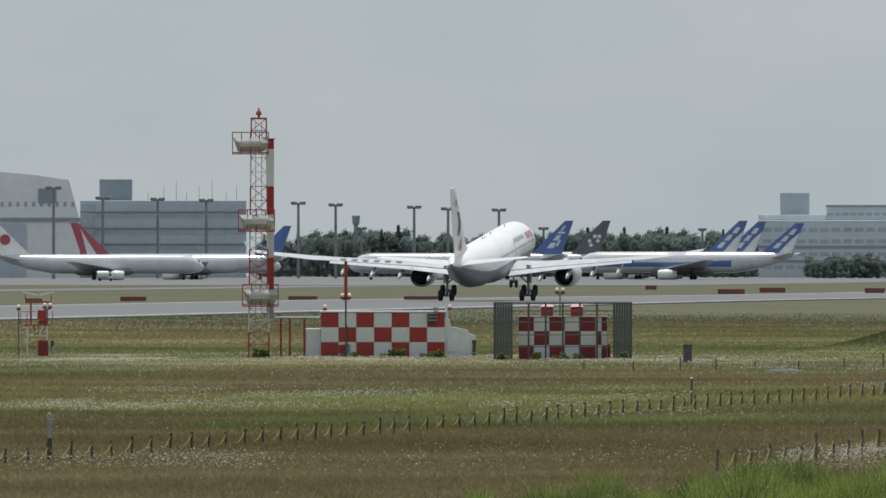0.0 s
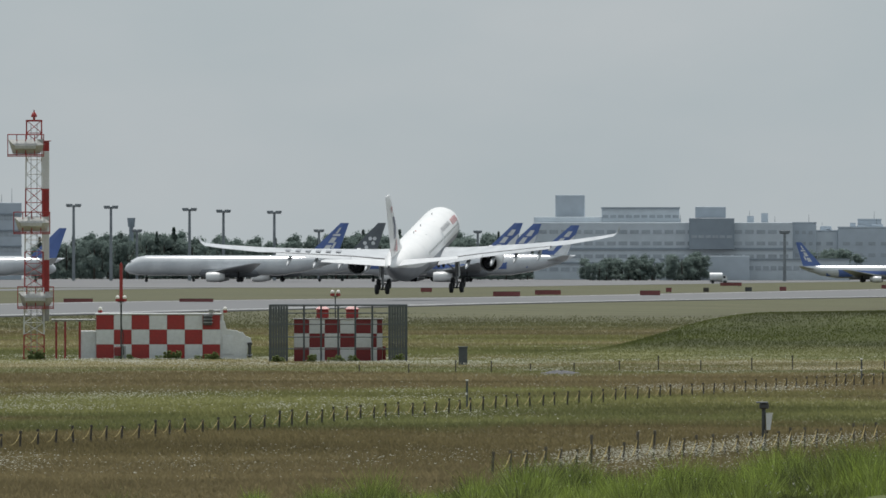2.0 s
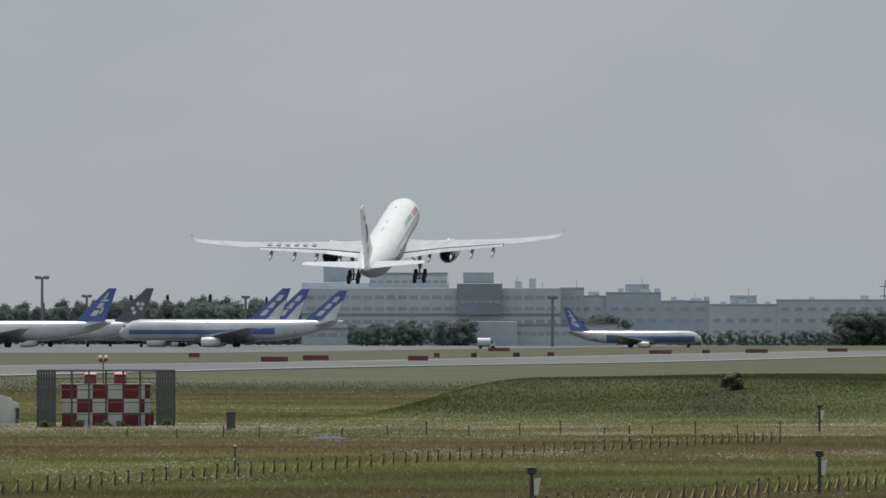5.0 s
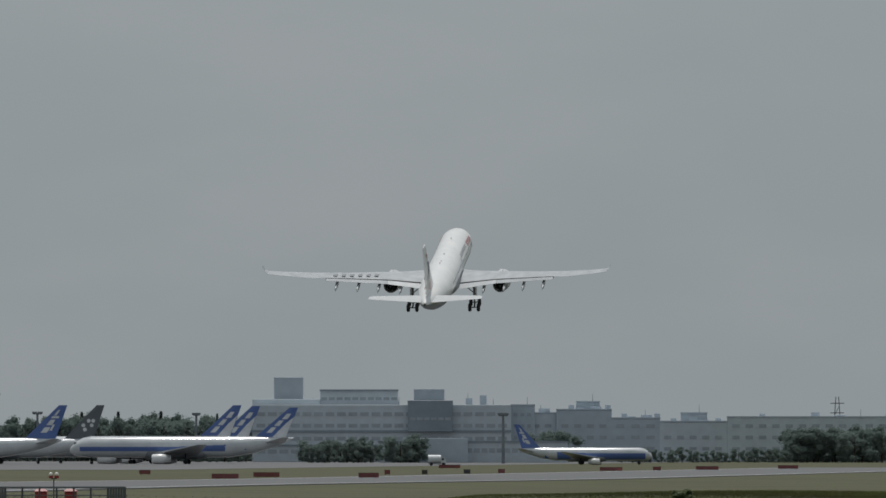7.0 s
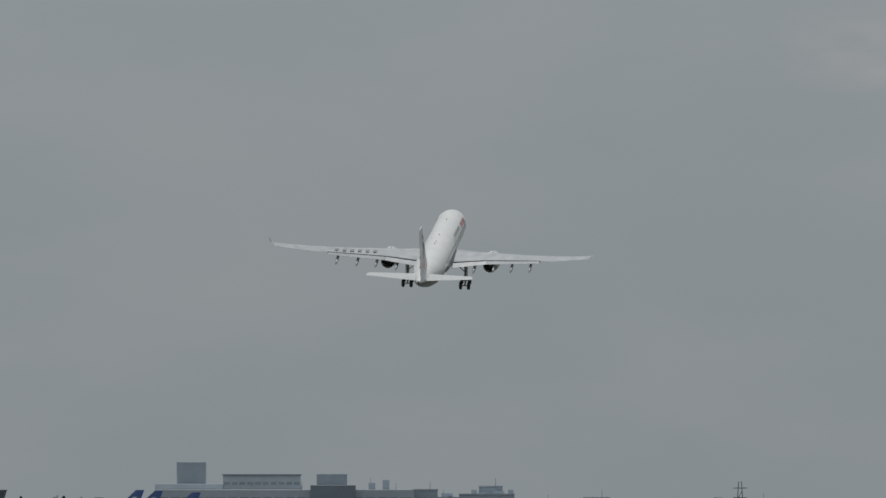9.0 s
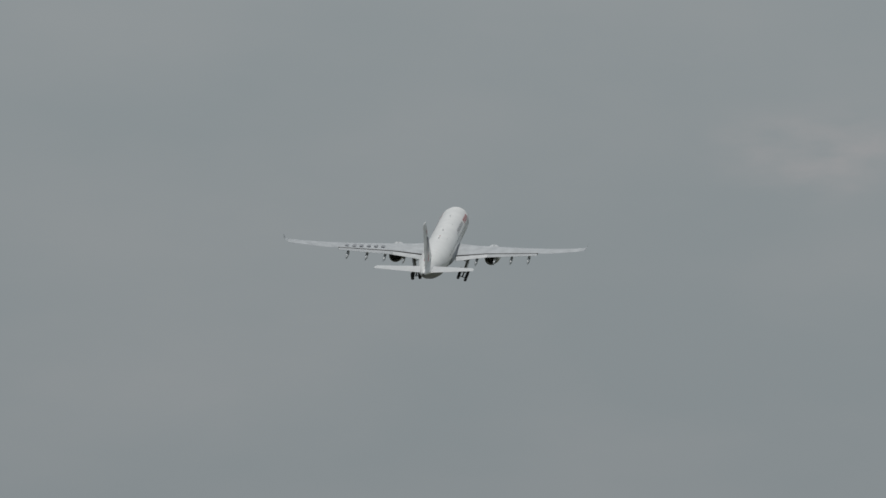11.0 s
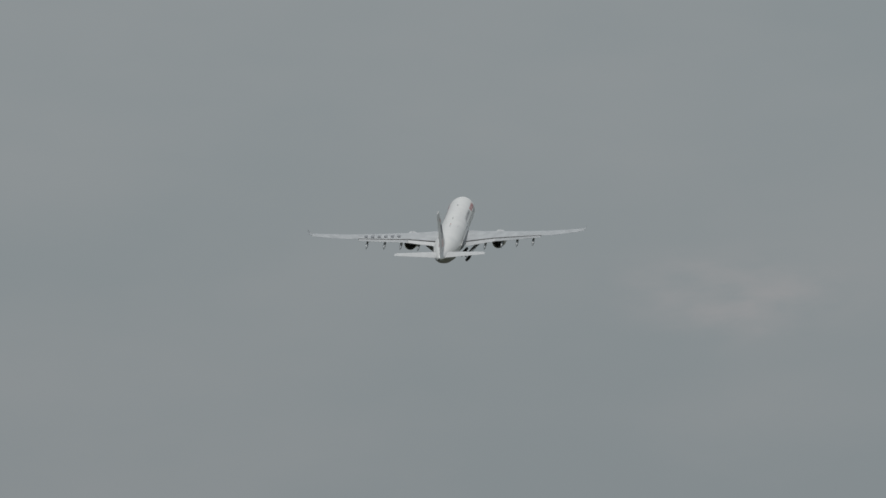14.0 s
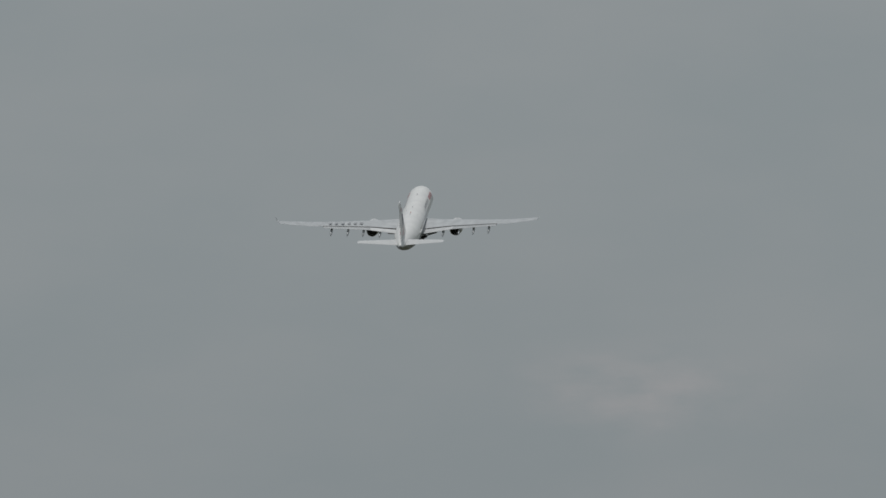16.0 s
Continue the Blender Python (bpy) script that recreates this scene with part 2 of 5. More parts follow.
M_PARK.node_tree.nodes["Principled BSDF"].inputs["Coat Roughness"].default_value = 0.18
M_GAP = material("flap_gap_shade", (0.03, 0.03, 0.032), 0.7, vary=0.1)
M_ENGINE = material("engine_cowl", (0.66, 0.67, 0.68), 0.3, vary=0.04, scale=0.8)
M_HOT = material("exhaust_metal", (0.10, 0.105, 0.115), 0.6, 0.3, vary=0.15, scale=1.0)
M_TYRE = material("tyre_rubber", (0.035, 0.036, 0.038), 0.85, vary=0.15, scale=2.0)
M_GLASS = material("dark_glass", (0.02, 0.025, 0.03), 0.12, vary=0.05)
M_FINRED = material("livery_red", (0.46, 0.06, 0.07), 0.35, vary=0.04)
M_FINBLUE = material("livery_navy", (0.03, 0.045, 0.14), 0.35, vary=0.04)
M_GREYTEXT = material("livery_grey", (0.22, 0.23, 0.26), 0.4, vary=0.05)
# tail paints are lightened so that haze is part of their colour
M_PBLUE = material("hazed_tail_blue", (0.095, 0.16, 0.40), 0.4, vary=0.05, scale=0.3)
M_PDARK = material("hazed_tail_slate", (0.11, 0.125, 0.14), 0.4, vary=0.05, scale=0.3)
M_PRED = material("hazed_tail_red", (0.42, 0.085, 0.11), 0.4, vary=0.05, scale=0.3)
# grey of belly fairings and wing bars, darkened for shade under fuselages
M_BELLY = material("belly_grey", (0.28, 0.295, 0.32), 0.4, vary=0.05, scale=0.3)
# facade, window and mast colours hold the distance haze as pale blue-grey
M_WALL = material("hazed_facade_pale", (0.58, 0.635, 0.68), 0.75, vary=0.05, scale=0.04, second=(0.52, 0.575, 0.62))
M_HANGAR = material("hangar_white", (0.78, 0.80, 0.80), 0.7, vary=0.04, scale=0.04, second=(0.70, 0.72, 0.73))
M_WALL2 = material("hazed_facade_grey", (0.48, 0.54, 0.60), 0.75, vary=0.05, scale=0.04, second=(0.43, 0.485, 0.54))
M_WALL3 = material("hazed_facade_slate", (0.28, 0.33, 0.38), 0.5, vary=0.06, scale=0.04)
M_BAND = material("hazed_window_band", (0.43, 0.48, 0.53), 0.25, vary=0.08, scale=0.1)
M_MAST = material("hazed_mast_steel", (0.25, 0.28, 0.30), 0.6, 0.2, vary=0.1, scale=0.3)
# leaf colour is paled and blued to carry the distance haze
M_LEAF = material("hazed_foliage", (0.24, 0.30, 0.275), 0.9, vary=0.04, scale=0.12, second=(0.21, 0.265, 0.24), translucent=0.5)
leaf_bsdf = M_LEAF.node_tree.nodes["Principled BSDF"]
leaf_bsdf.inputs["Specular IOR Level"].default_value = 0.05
M_BUSH = material("bush_foliage", (0.17, 0.22, 0.09), 0.8, vary=0.2, scale=1.0, translucent=0.3)
M_WEED = material("weed_leaves", (0.30, 0.37, 0.14), 0.8, vary=0.2, scale=1.0, second=(0.20, 0.25, 0.09), translucent=0.5)
M_TRUNK = material("bark", (0.10, 0.085, 0.07), 0.9, vary=0.15, scale=0.5)


# ---- building blocks ----
def part(name, bm, mat, parent=None, label="", smooth=False):
    me = bpy.data.meshes.new(name)
    bm.normal_update()
    bm.to_mesh(me)
    bm.free()
    for m in (mat if isinstance(mat, (list, tuple)) else [mat]):
        me.materials.append(m)
    if smooth:
        me.polygons.foreach_set("use_smooth", [True] * len(me.polygons))
    ob = new(name, me)
    ob.parent = parent
    if label:
        tagged(ob, label)
    return ob


def thing(name, m, label, category, group="", kind=""):
    ob = new(name)
    ob.matrix_basis = m
    return tagged(ob, label, category, group, kind)


def box(bm, x0, x1, y0, y1, z0, z1, bevel=0.0, mat=0):
    vs = [bm.verts.new(p) for p in ((x0, y0, z0), (x1, y0, z0), (x1, y1, z0), (x0, y1, z0), (x0, y0, z1), (x1, y0, z1), (x1, y1, z1), (x0, y1, z1))]
    fs = [bm.faces.new([vs[i] for i in q]) for q in ((3, 2, 1, 0), (4, 5, 6, 7), (0, 1, 5, 4), (1, 2, 6, 5), (2, 3, 7, 6), (3, 0, 4, 7))]
    for f in fs:
        f.material_index = mat
    if bevel:
        es = list({e for f in fs for e in f.edges})
        bmesh.ops.bevel(bm, geom=es, offset=bevel, segments=1, affect="EDGES")
    return bm


def tube(bm, a, b, r, r2=None, n=8):
    """A closed round bar from a to b."""
    a, b = Vector(a), Vector(b)
    r2 = r if r2 is None else r2
    q = (b - a).to_track_quat("Z", "Y").to_matrix()
    rings = []
    for c, rr in ((a, r), (b, r2)):
        rings.append([bm.verts.new(c + q @ Vector((rr * math.cos(2 * math.pi * i / n), rr * math.sin(2 * math.pi * i / n), 0))) for i in range(n)])
    for i in range(n):
        j = (i + 1) % n
        bm.faces.new((rings[0][i], rings[0][j], rings[1][j], rings[1][i]))
    bm.faces.new(rings[0][::-1]), bm.faces.new(rings[1])
    return bm


def loft(bm, rings, caps=True, mat=0):
    """Joins rings of points with the same count into a skin."""
    vv = [[bm.verts.new(p) for p in r] for r in rings]
    n = len(vv[0])
    for a, b in zip(vv, vv[1:]):
        for i in range(n):
            f = bm.faces.new((a[i], a[(i + 1) % n], b[(i + 1) % n], b[i]))
            f.material_index = mat
    if caps:
        bm.faces.new(vv[0][::-1]), bm.faces.new(vv[-1])
    bmesh.ops.recalc_face_normals(bm, faces=bm.faces)
    return bm


def B():
    return bmesh.new()


def spot(u, d, z=0.0):
    """A pose d metres from the camera's foot, facing it; u is the bearing in lens units."""
    a = (-3365.5 + u - 784) / LENS
    return pose(d * math.sin(a), d * math.cos(a), z, 0, 0, -math.degrees(a))


def smooth_step(a, b, v):
    t = np.clip((v - a) / (b - a), 0, 1)
    return t * t * (3 - 2 * t)


# ---- ground ----
RUN_X0, RUN_X1 = -271.0, -206.0


def ground_z(x, y):
    """Height of the land: viewing bank, field, grass mound, slightly raised runway strip."""
    x, y = np.asarray(x, float), np.asarray(y, float)
    d = np.hypot(x, y)
    bearing = np.where(y > 0, np.arctan2(x, np.maximum(y, 1e-6)), 0.0) * LENS + 3365.5 + 784
    crest = 1.02 + 0.40 * smooth_step(520, 920, bearing) + 0.52 * smooth_step(950, 1950, bearing) + 0.16 * np.exp(-((bearing - 1950) / 70.0) ** 2) + 0.07 * np.sin(bearing / 90.0) + 0.06 * np.sin(bearing / 31.0)
    bank = np.where(d < 60, 4.2, 4.2 + (crest - 4.2) * smooth_step(60, 200, d))
    bank = bank * (1 - smooth_step(232, 268, d))
    foot = np.clip((x + 100.2 + 0.02 * (y - 885)) / 9.5, 0, 1)
    mound = 2.45 * (1 - (1 - foot) ** 2) * (1 - smooth_step(60, 140, x)) * smooth_step(812, 880, y) * (1 - smooth_step(905, 960, y))
    lobe = np.exp(-((x + 68) / 13.0) ** 2 - ((y - 845) / 13.0) ** 2) - 0.75 * np.exp(-((x + 84) / 9.0) ** 2 - ((y - 850) / 12.0) ** 2)
    mound = mound * (1 + 0.05 * np.sin(x / 7.0) + 0.04 * np.sin(y / 9.0 + x / 13.0) + 0.30 * lobe)
    strip = 0.5 * smooth_step(-175, -204, x) * smooth_step(-330, -285, x) * (1 - smooth_step(1650, 2300, y)) * smooth_step(500, 900, y)
    return bank + mound + strip


def grid_mesh(name, xs_fn, radii, angles, mat):
    R, A = np.meshgrid(radii, angles, indexing="ij")
    X, Y = R * np.sin(A), R * np.cos(A)
    Z = xs_fn(X, Y)
    nr, na = R.shape
    verts = np.stack([X, Y, Z], -1).reshape(-1, 3)
    faces = [(i * na + j, i * na + j + 1, (i + 1) * na + j + 1, (i + 1) * na + j) for i in range(nr - 1) for j in range(na - 1)]
    me = bpy.data.meshes.new(name)
    me.from_pydata(verts.tolist(), [], faces)
    me.polygons.foreach_set("use_smooth", [True] * len(faces))
    me.materials.append(mat)
    me.validate()
    if me.polygons[len(faces) // 2].normal.z < 0:
        me.flip_normals()
    return new(name, me)


radii = np.concatenate([[0.0], np.linspace(20, 180, 9), np.linspace(190, 280, 31), np.linspace(290, 800, 52), np.linspace(805, 980, 50), np.linspace(1000, 2400, 71), np.linspace(2500, 4990, 26)])
angles = np.concatenate([np.linspace(-math.pi, -0.25, 30)[:-1], np.linspace(-0.25, -0.03, 260), np.linspace(-0.03, math.pi, 36)[1:]])
ground = tagged(grid_mesh("ground", ground_z, radii, angles, M_SOIL), "airfield meadow of green and straw-brown grass", "ground", kind="structure")


def slab(name, outline, z, thick, mat, label, category):
    """A paved sheet with straight edges, following the land lengthwise."""
    bm = B()
    x0, x1, y0, y1 = outline
    ys = np.linspace(y0, y1, max(2, int((y1 - y0) / 60) + 1))
    rings = []
    for y in ys:
        zz = float(ground_z((x0 + x1) / 2, y)) + z
        rings.append([(x0, y, zz), (x1, y, zz), (x1, y, zz - thick), (x0, y, zz - thick)])
    loft(bm, rings)
    return tagged(part(name, bm, mat), label, category, kind="structure")


slab("runway", (RUN_X0, RUN_X1, 300, 3350), 0.12, 0.3, M_ASPHALT, "long grey asphalt runway with worn surface", "runway")
for nm, xx in (("runway_edge_line", -210.5), ("runway_edge_line", -267.0)):
    slab(nm, (xx - 0.45, xx + 0.45, 300, 3350), 0.126, 0.004, M_LINE, "white painted runway edge line", "line marking")
slab("taxiway", (-470, -440, 900, 3000), 0.05, 0.2, M_ASPHALT, "grey asphalt taxiway beyond the runway", "taxiway")
slab("apron", (-1500, -395, 3050, 4800), 0.05, 0.2, M_APRON, "wide concrete apron before the terminals", "apron")


# ---- the airliner that takes off ----
def ring(y, zc, r, n=28, squash=1.0):
    return [(r * math.cos(2 * math.pi * i / n), y, zc + squash * r * math.sin(2 * math.pi * i / n)) for i in range(n)]


def foil(le, te, x, z, thick, n=7):
    """A wing section at station x: leading edge le, trailing edge te along y."""
    pts = []
    for i in range(n):
        u = i / (n - 1)
        h = thick * (2.6 * math.sqrt(u) * (1 - u) * (1 - 0.35 * u)) if 0 < u < 1 else 0.012
        pts.append((u, h))
    top = [(x, le + (te - le) * u, z + h) for u, h in pts]
    low = [(x, le + (te - le) * u, z - 0.6 * h) for u, h in pts[::-1]]
    return top + low


def upright_foil(le, te, z, thick, n=7):
    return [(p[2], p[1], z) for p in [(0, a[1], a[2]) for a in foil(le, te, 0, 0, thick, n)]]


FUS = [(29.1, 5.28, 0.06), (28.75, 5.32, 0.68), (28.0, 5.48, 1.40), (26.8, 5.70, 2.05), (25.2, 5.88, 2.52), (23.3, 5.97, 2.76), (20.8, 5.97, 2.82),
       (14, 5.97, 2.82), (7, 5.97, 2.82), (0, 5.97, 2.82), (-7, 5.97, 2.82), (-11, 6.00, 2.80), (-15, 6.14, 2.66), (-19, 6.46, 2.30), (-23, 6.88, 1.74),
       (-26.5, 7.28, 1.10), (-29.2, 7.56, 0.50), (-30.0, 7.64, 0.22)]
WING_Z = [(0.0, 4.1), (2.6, 4.35), (9.4, 5.25), (16, 6.1), (22, 7.0), (27, 7.95), (29.2, 8.45)]
WING_LE = [(0.0, 10.6), (2.6, 9.2), (9.4, 4.9), (29.2, -7.2)]
WING_TE = [(0.0, -1.2), (2.6, -1.3), (9.4, -1.9), (29.2, -9.5)]


def lin(table, x):
    return float(np.interp(abs(x), [a for a, _ in table], [b for _, b in table]))


def wing_half(s):
    rings = []
    for x in (0.0, 2.6, 6, 9.4, 13, 16, 19.5, 22, 25, 27, 29.2):
        le, te = lin(WING_LE, x), lin(WING_TE, x)
        if x < 20:
            te += 0.16 * (le - te)
        rings.append(foil(le, te, s * x, lin(WING_Z, x), 0.085 * (le - te) * (1.15 if x < 6 else 0.85)))
    rings.append(foil(-8.0, -9.7, s * 29.75, 8.95, 0.05))
    rings.append(foil(-8.9, -9.8, s * 30.1, 9.85, 0.02))
    return loft(B(), rings)


def flap(s, x0, x1):
    """A lowered flap, behind and below the wing's rear edge, with a slot between."""
    rings = []
    for x in (x0, x1):
        le, te, z = lin(WING_LE, x), lin(WING_TE, x), lin(WING_Z, x)
        c = 0.21 * (le - te)
        y = te + 0.10 * (le - te)
        rings.append([(s * x, y, z - 0.10), (s * x, y - 0.2 * c, z + 0.04), (s * x, y - c, z - 0.22 * c), (s * x, y - c, z - 0.22 * c - 0.03), (s * x, y - 0.3 * c, z - 0.30)])
    return loft(B(), rings)


def patch(bm, y0, y1, a0, a1, r, zc, out=0.03, mat=0):
    """A strip lying on the round fuselage between two angles from its side."""
    n = 4
    pts = [(r + out) * Vector((math.cos(a0 + (a1 - a0) * i / n), 0, math.sin(a0 + (a1 - a0) * i / n))) for i in range(n + 1)]
    for p, q in zip(pts, pts[1:]):
        f = bm.faces.new([bm.verts.new((p.x, y0, zc + p.z)), bm.verts.new((p.x, y1, zc + p.z)), bm.verts.new((q.x, y1, zc + q.z)), bm.verts.new((q.x, y0, zc + q.z))])
        f.material_index = mat
    return bm


def wheel(parent, c, r=0.72, w=0.52):
    ob = part("wheel", loft(B(), [[(c[0] + dx, c[1] + rr * math.cos(t), c[2] + rr * math.sin(t)) for t in [2 * math.pi * i / 18 for i in range(18)]]
                                 for dx, rr in ((-w / 2, r * 0.55), (-w / 2, r * 0.85), (-w / 2 + 0.09, r), (w / 2 - 0.09, r), (w / 2, r * 0.85), (w / 2, r * 0.55))]), M_TYRE, parent, "black rubber tyre on a pale hub")
    return ob


def main_gear(plane, s):
    """Four-wheel bogie on a leg; its pivot lies under the wing."""
    g = part("main_gear", tube(tube(B(), (0, 0, 0.3), (0, 0, -2.0), 0.24, 0.22, 12), (0, 0, -2.0), (0, 0, -3.36), 0.16, 0.15, 12), M_STEEL, plane, "steel landing gear leg with bogie")
    g.location = (s * 5.34, 0, 4.25)
    part("bogie_beam", tube(B(), (0, 0.95, -3.08), (0, -0.95, -3.58), 0.15, 0.15, 10), M_DARK, g)
    part("drag_stay", tube(B(), (0, 0.05, -1.9), (0, 1.7, -0.2), 0.09, 0.09, 8), M_STEEL, g)
    part("leg_door", box(B(), s * 0.33, s * 0.37, -0.75, 0.75, -2.1, 0.2, 0.01), M_WING, g, "pale grey gear leg door")
    for dy, dz in ((0.95, -3.08), (-0.95, -3.58)):
        part("axle", tube(B(), (-0.6, dy, dz), (0.6, dy, dz), 0.09), M_DARK, g)
        for dx in (-0.74, 0.74):
            wheel(g, (dx, dy, dz))
    return g


def airliner():
    p = thing("airliner", pose(-240.7, 1683.8, 0.1), "white twin-engined wide-body airliner taking off with gear down", "airliner")
    skin = loft(B(), [ring(*f) for f in FUS])
    for f in skin.faces:                  # grey painted belly, darkened further for the shade below
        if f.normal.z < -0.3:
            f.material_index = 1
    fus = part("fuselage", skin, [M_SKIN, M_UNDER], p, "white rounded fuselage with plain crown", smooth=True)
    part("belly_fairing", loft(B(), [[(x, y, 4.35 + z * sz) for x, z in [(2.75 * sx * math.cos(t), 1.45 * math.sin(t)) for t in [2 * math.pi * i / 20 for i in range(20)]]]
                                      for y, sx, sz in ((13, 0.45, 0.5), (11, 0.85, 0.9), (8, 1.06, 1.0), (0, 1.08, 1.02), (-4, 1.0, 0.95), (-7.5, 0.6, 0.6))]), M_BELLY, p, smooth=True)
    part("tail_cone", tube(B(), (0, -29.95, 7.64), (0, -30.25, 7.66), 0.2, 0.16, 12), M_HOT, fus)
    # cabin windows: one pane each, right and left
    pane_me = None
    for s in (1, -1):
        for i in range(46):
            y = 22.0 - i * 0.82 + (0.3 if i > 22 else 0)
            if pane_me is None:
                pane_me = part("window", patch(B(), -0.12, 0.12, 0.13, 0.25, 2.82, 0, 0.012), M_GLASS, fus)
                pane_me.location = (0, y, 5.97)
            elif y > -9:
                o = new("window", pane_me.data)
                o.parent = fus
                o.matrix_basis = pose(0, y, 5.97, 0, 0, 0 if s > 0 else 180)
    for s in (1, -1):
        for y in (21.6, 6.0, -13.2):
            o = part("door", patch(B(), y - 0.03, y + 1.1, -0.12, 0.56, 2.82 if y > -12 else 2.62, 5.97 if y > -12 else 6.16, 0.02), M_ENGINE, fus, "grey outlined cabin door")
            if s < 0:
                o.matrix_basis = pose(0, 0, 0) @ Matrix.Diagonal((-1, 1, 1, 1))
    # lettering on the upper right and left side, as plain bars
    for s in (1, -1):
        def bars(name, items, mat, label):
            for y0, y1, a0, a1 in items:
                bm = patch(B(), y0, y1, a0, a1, 2.82 if y0 > -10 else 2.45, 5.97 if y0 > -10 else 6.32, 0.02)
                if s < 0:
                    bmesh.ops.scale(bm, vec=(-1, 1, 1), verts=bm.verts)
                part(name, bm, mat, fus, label)
        bars("title_bar", [(7.6 + i * 1.05, 7.6 + i * 1.05 + 0.42, 0.46, 0.70) for i in range(8)], M_GREYTEXT, "dark grey lettering bars")
        bars("title_bar", [(17.2 + i * 1.35, 17.2 + i * 1.35 + 0.75, 0.36, 0.68) for i in range(4)], M_FINRED, "red character blocks")
        bars("small_bar", [(-14.8 + i * 0.4, -14.8 + i * 0.4 + 0.24, 0.40, 0.56) for i in range(6)], M_GREYTEXT, "small grey registration bars")
    for y in (15.0, 3.0, -4.0):
        part("antenna", box(B(), -0.03, 0.03, y - 0.25, y + 0.25, 8.72, 9.05), M_GREYTEXT, fus)
    for y in (21.0, 13.0, 6.0, -1.0, -7.0):     # skin joints round the crown
        part("skin_joint", patch(B(), y - 0.03, y + 0.03, 0.3, math.pi - 0.3, 2.82, 5.97, 0.006), M_WING, fus)
    for y, a in ((9.0, 1.15), (-2.5, 1.0), (1.0, 2.0)):
        part("drain_mast", patch(B(), y - 0.10, y + 0.10, a - 0.03, a + 0.03, 2.82, 5.97, 0.02), M_GREYTEXT, fus, "small grey fitting on the crown")
    wings = {}
    for s in (1, -1):
        w = part("wing", wing_half(s), M_WING, p, "pale grey swept wing with upturned tip")
        wings[s] = w
        for x0, x1 in ((3.0, 9.40), (9.44, 19.6)):
            part("flap", flap(s, x0, x1), M_WING, w, "lowered pale flap")
        # near-black strip fills the slot and paints its shade
        bm = B()
        rings = []
        for x in (2.9, 9.4, 19.7):
            le, te, z = lin(WING_LE, x), lin(WING_TE, x), lin(WING_Z, x)
            y = te + 0.16 * (le - te)
            rings.append([(s * x, y + 0.02, z + 0.06), (s * x, y - 0.42, z + 0.05), (s * x, y - 0.42, z - 0.2), (s * x, y + 0.02, z - 0.2)])
        part("flap_slot_shade", loft(bm, rings), M_GAP, w, "dark strip standing for shade in the flap slot")
        for x in (7.2, 10.9, 14.3, 17.9):
            te, z = lin(WING_TE, x), lin(WING_Z, x)
            prof = [(te + 3.4, 0.05), (te + 2.2, 0.28), (te + 0.5, 0.40), (te - 1.2, 0.34), (te - 2.6, 0.06)]
            part("flap_fairing", loft(B(), [[(s * x + 0.7 * r * math.cos(t), y, z - 0.48 - 0.16 * (te + 3.4 - y) + r * math.sin(t)) for t in [2 * math.pi * i / 10 for i in range(10)]] for y, r in prof]), M_WING, w, smooth=True)
        if s < 0:                         # registration on the wing, as plain bars
            for i in range(6):
                x = 11.2 + i * 1.35
                le, te, z = lin(WING_LE, x), lin(WING_TE, x), lin(WING_Z, x)
                y = le + 0.52 * (te - le)
                zt = z + 0.075 * (le - te) * 0.84 * 0.85
                bm = B()
                bm.faces.new([bm.verts.new(v) for v in ((-x, y - 0.8, zt - 0.03), (-x - 0.65, y - 0.9, zt + 0.06), (-x - 0.65, y + 0.3, zt + 0.11), (-x, y + 0.8, zt + 0.03))])
                part("wing_bar", bm, M_BELLY, w, "grey registration bar")
        for x in (21.5, 23.5, 25.5):
            part("static_wick", tube(B(), (s * x, lin(WING_TE, x) + 0.05, lin(WING_Z, x)), (s * x, lin(WING_TE, x) - 0.45, lin(WING_Z, x)), 0.012, 0.008, 5), M_DARK, w)
        # engine with bypass duct, core and plug
        ex, ez = s * 9.5, 3.2
        def circ(y, r, n=24):
            return [(ex + r * math.cos(2 * math.pi * i / n), y, ez + r * math.sin(2 * math.pi * i / n)) for i in range(n)]
        e = part("engine", loft(B(), [circ(9.6, 1.20), circ(9.75, 1.32), circ(9.4, 1.48), (circ(7.6, 1.60)), circ(5.6, 1.54), circ(3.3, 1.24), circ(3.3, 1.19), circ(5.0, 1.16)], caps=False), M_ENGINE, p, "white engine nacelle with dark exhaust", smooth=True)
        part("exhaust", loft(B(), [circ(5.0, 1.18), circ(4.8, 0.86), circ(3.0, 0.66), circ(2.9, 0.60), circ(3.8, 0.58), circ(3.8, 0.36), circ(2.2, 0.06)]), M_HOT, e, "dark metal exhaust cone", smooth=True)
        part("fan", loft(B(), [circ(8.9, 1.21), circ(8.8, 0.3), circ(9.4, 0.05)]), M_HOT, e)
        part("pylon", loft(B(), [[(ex - w_, y, z0), (ex + w_, y, z0), (ex + w_, y, z1), (ex - w_, y, z1)] for y, z0, z1, w_ in ((8.6, 4.6, 4.85, 0.06), (6.5, 4.55, 5.35, 0.22), (3.0, 4.1, 5.3, 0.22), (0.8, 4.75, 5.0, 0.06))]), M_ENGINE, e)
        # tailplane
        part("tailplane", loft(B(), [foil(-21.8, -27.2, s * 0.5, 7.35, 0.36), foil(-22.6, -27.6, s * 1.6, 7.50, 0.32), foil(-27.0, -29.5, s * 9.2, 8.48, 0.14), foil(-27.9, -29.6, s * 9.7, 8.55, 0.05)]), M_ENGINE, p, "pale tailplane")
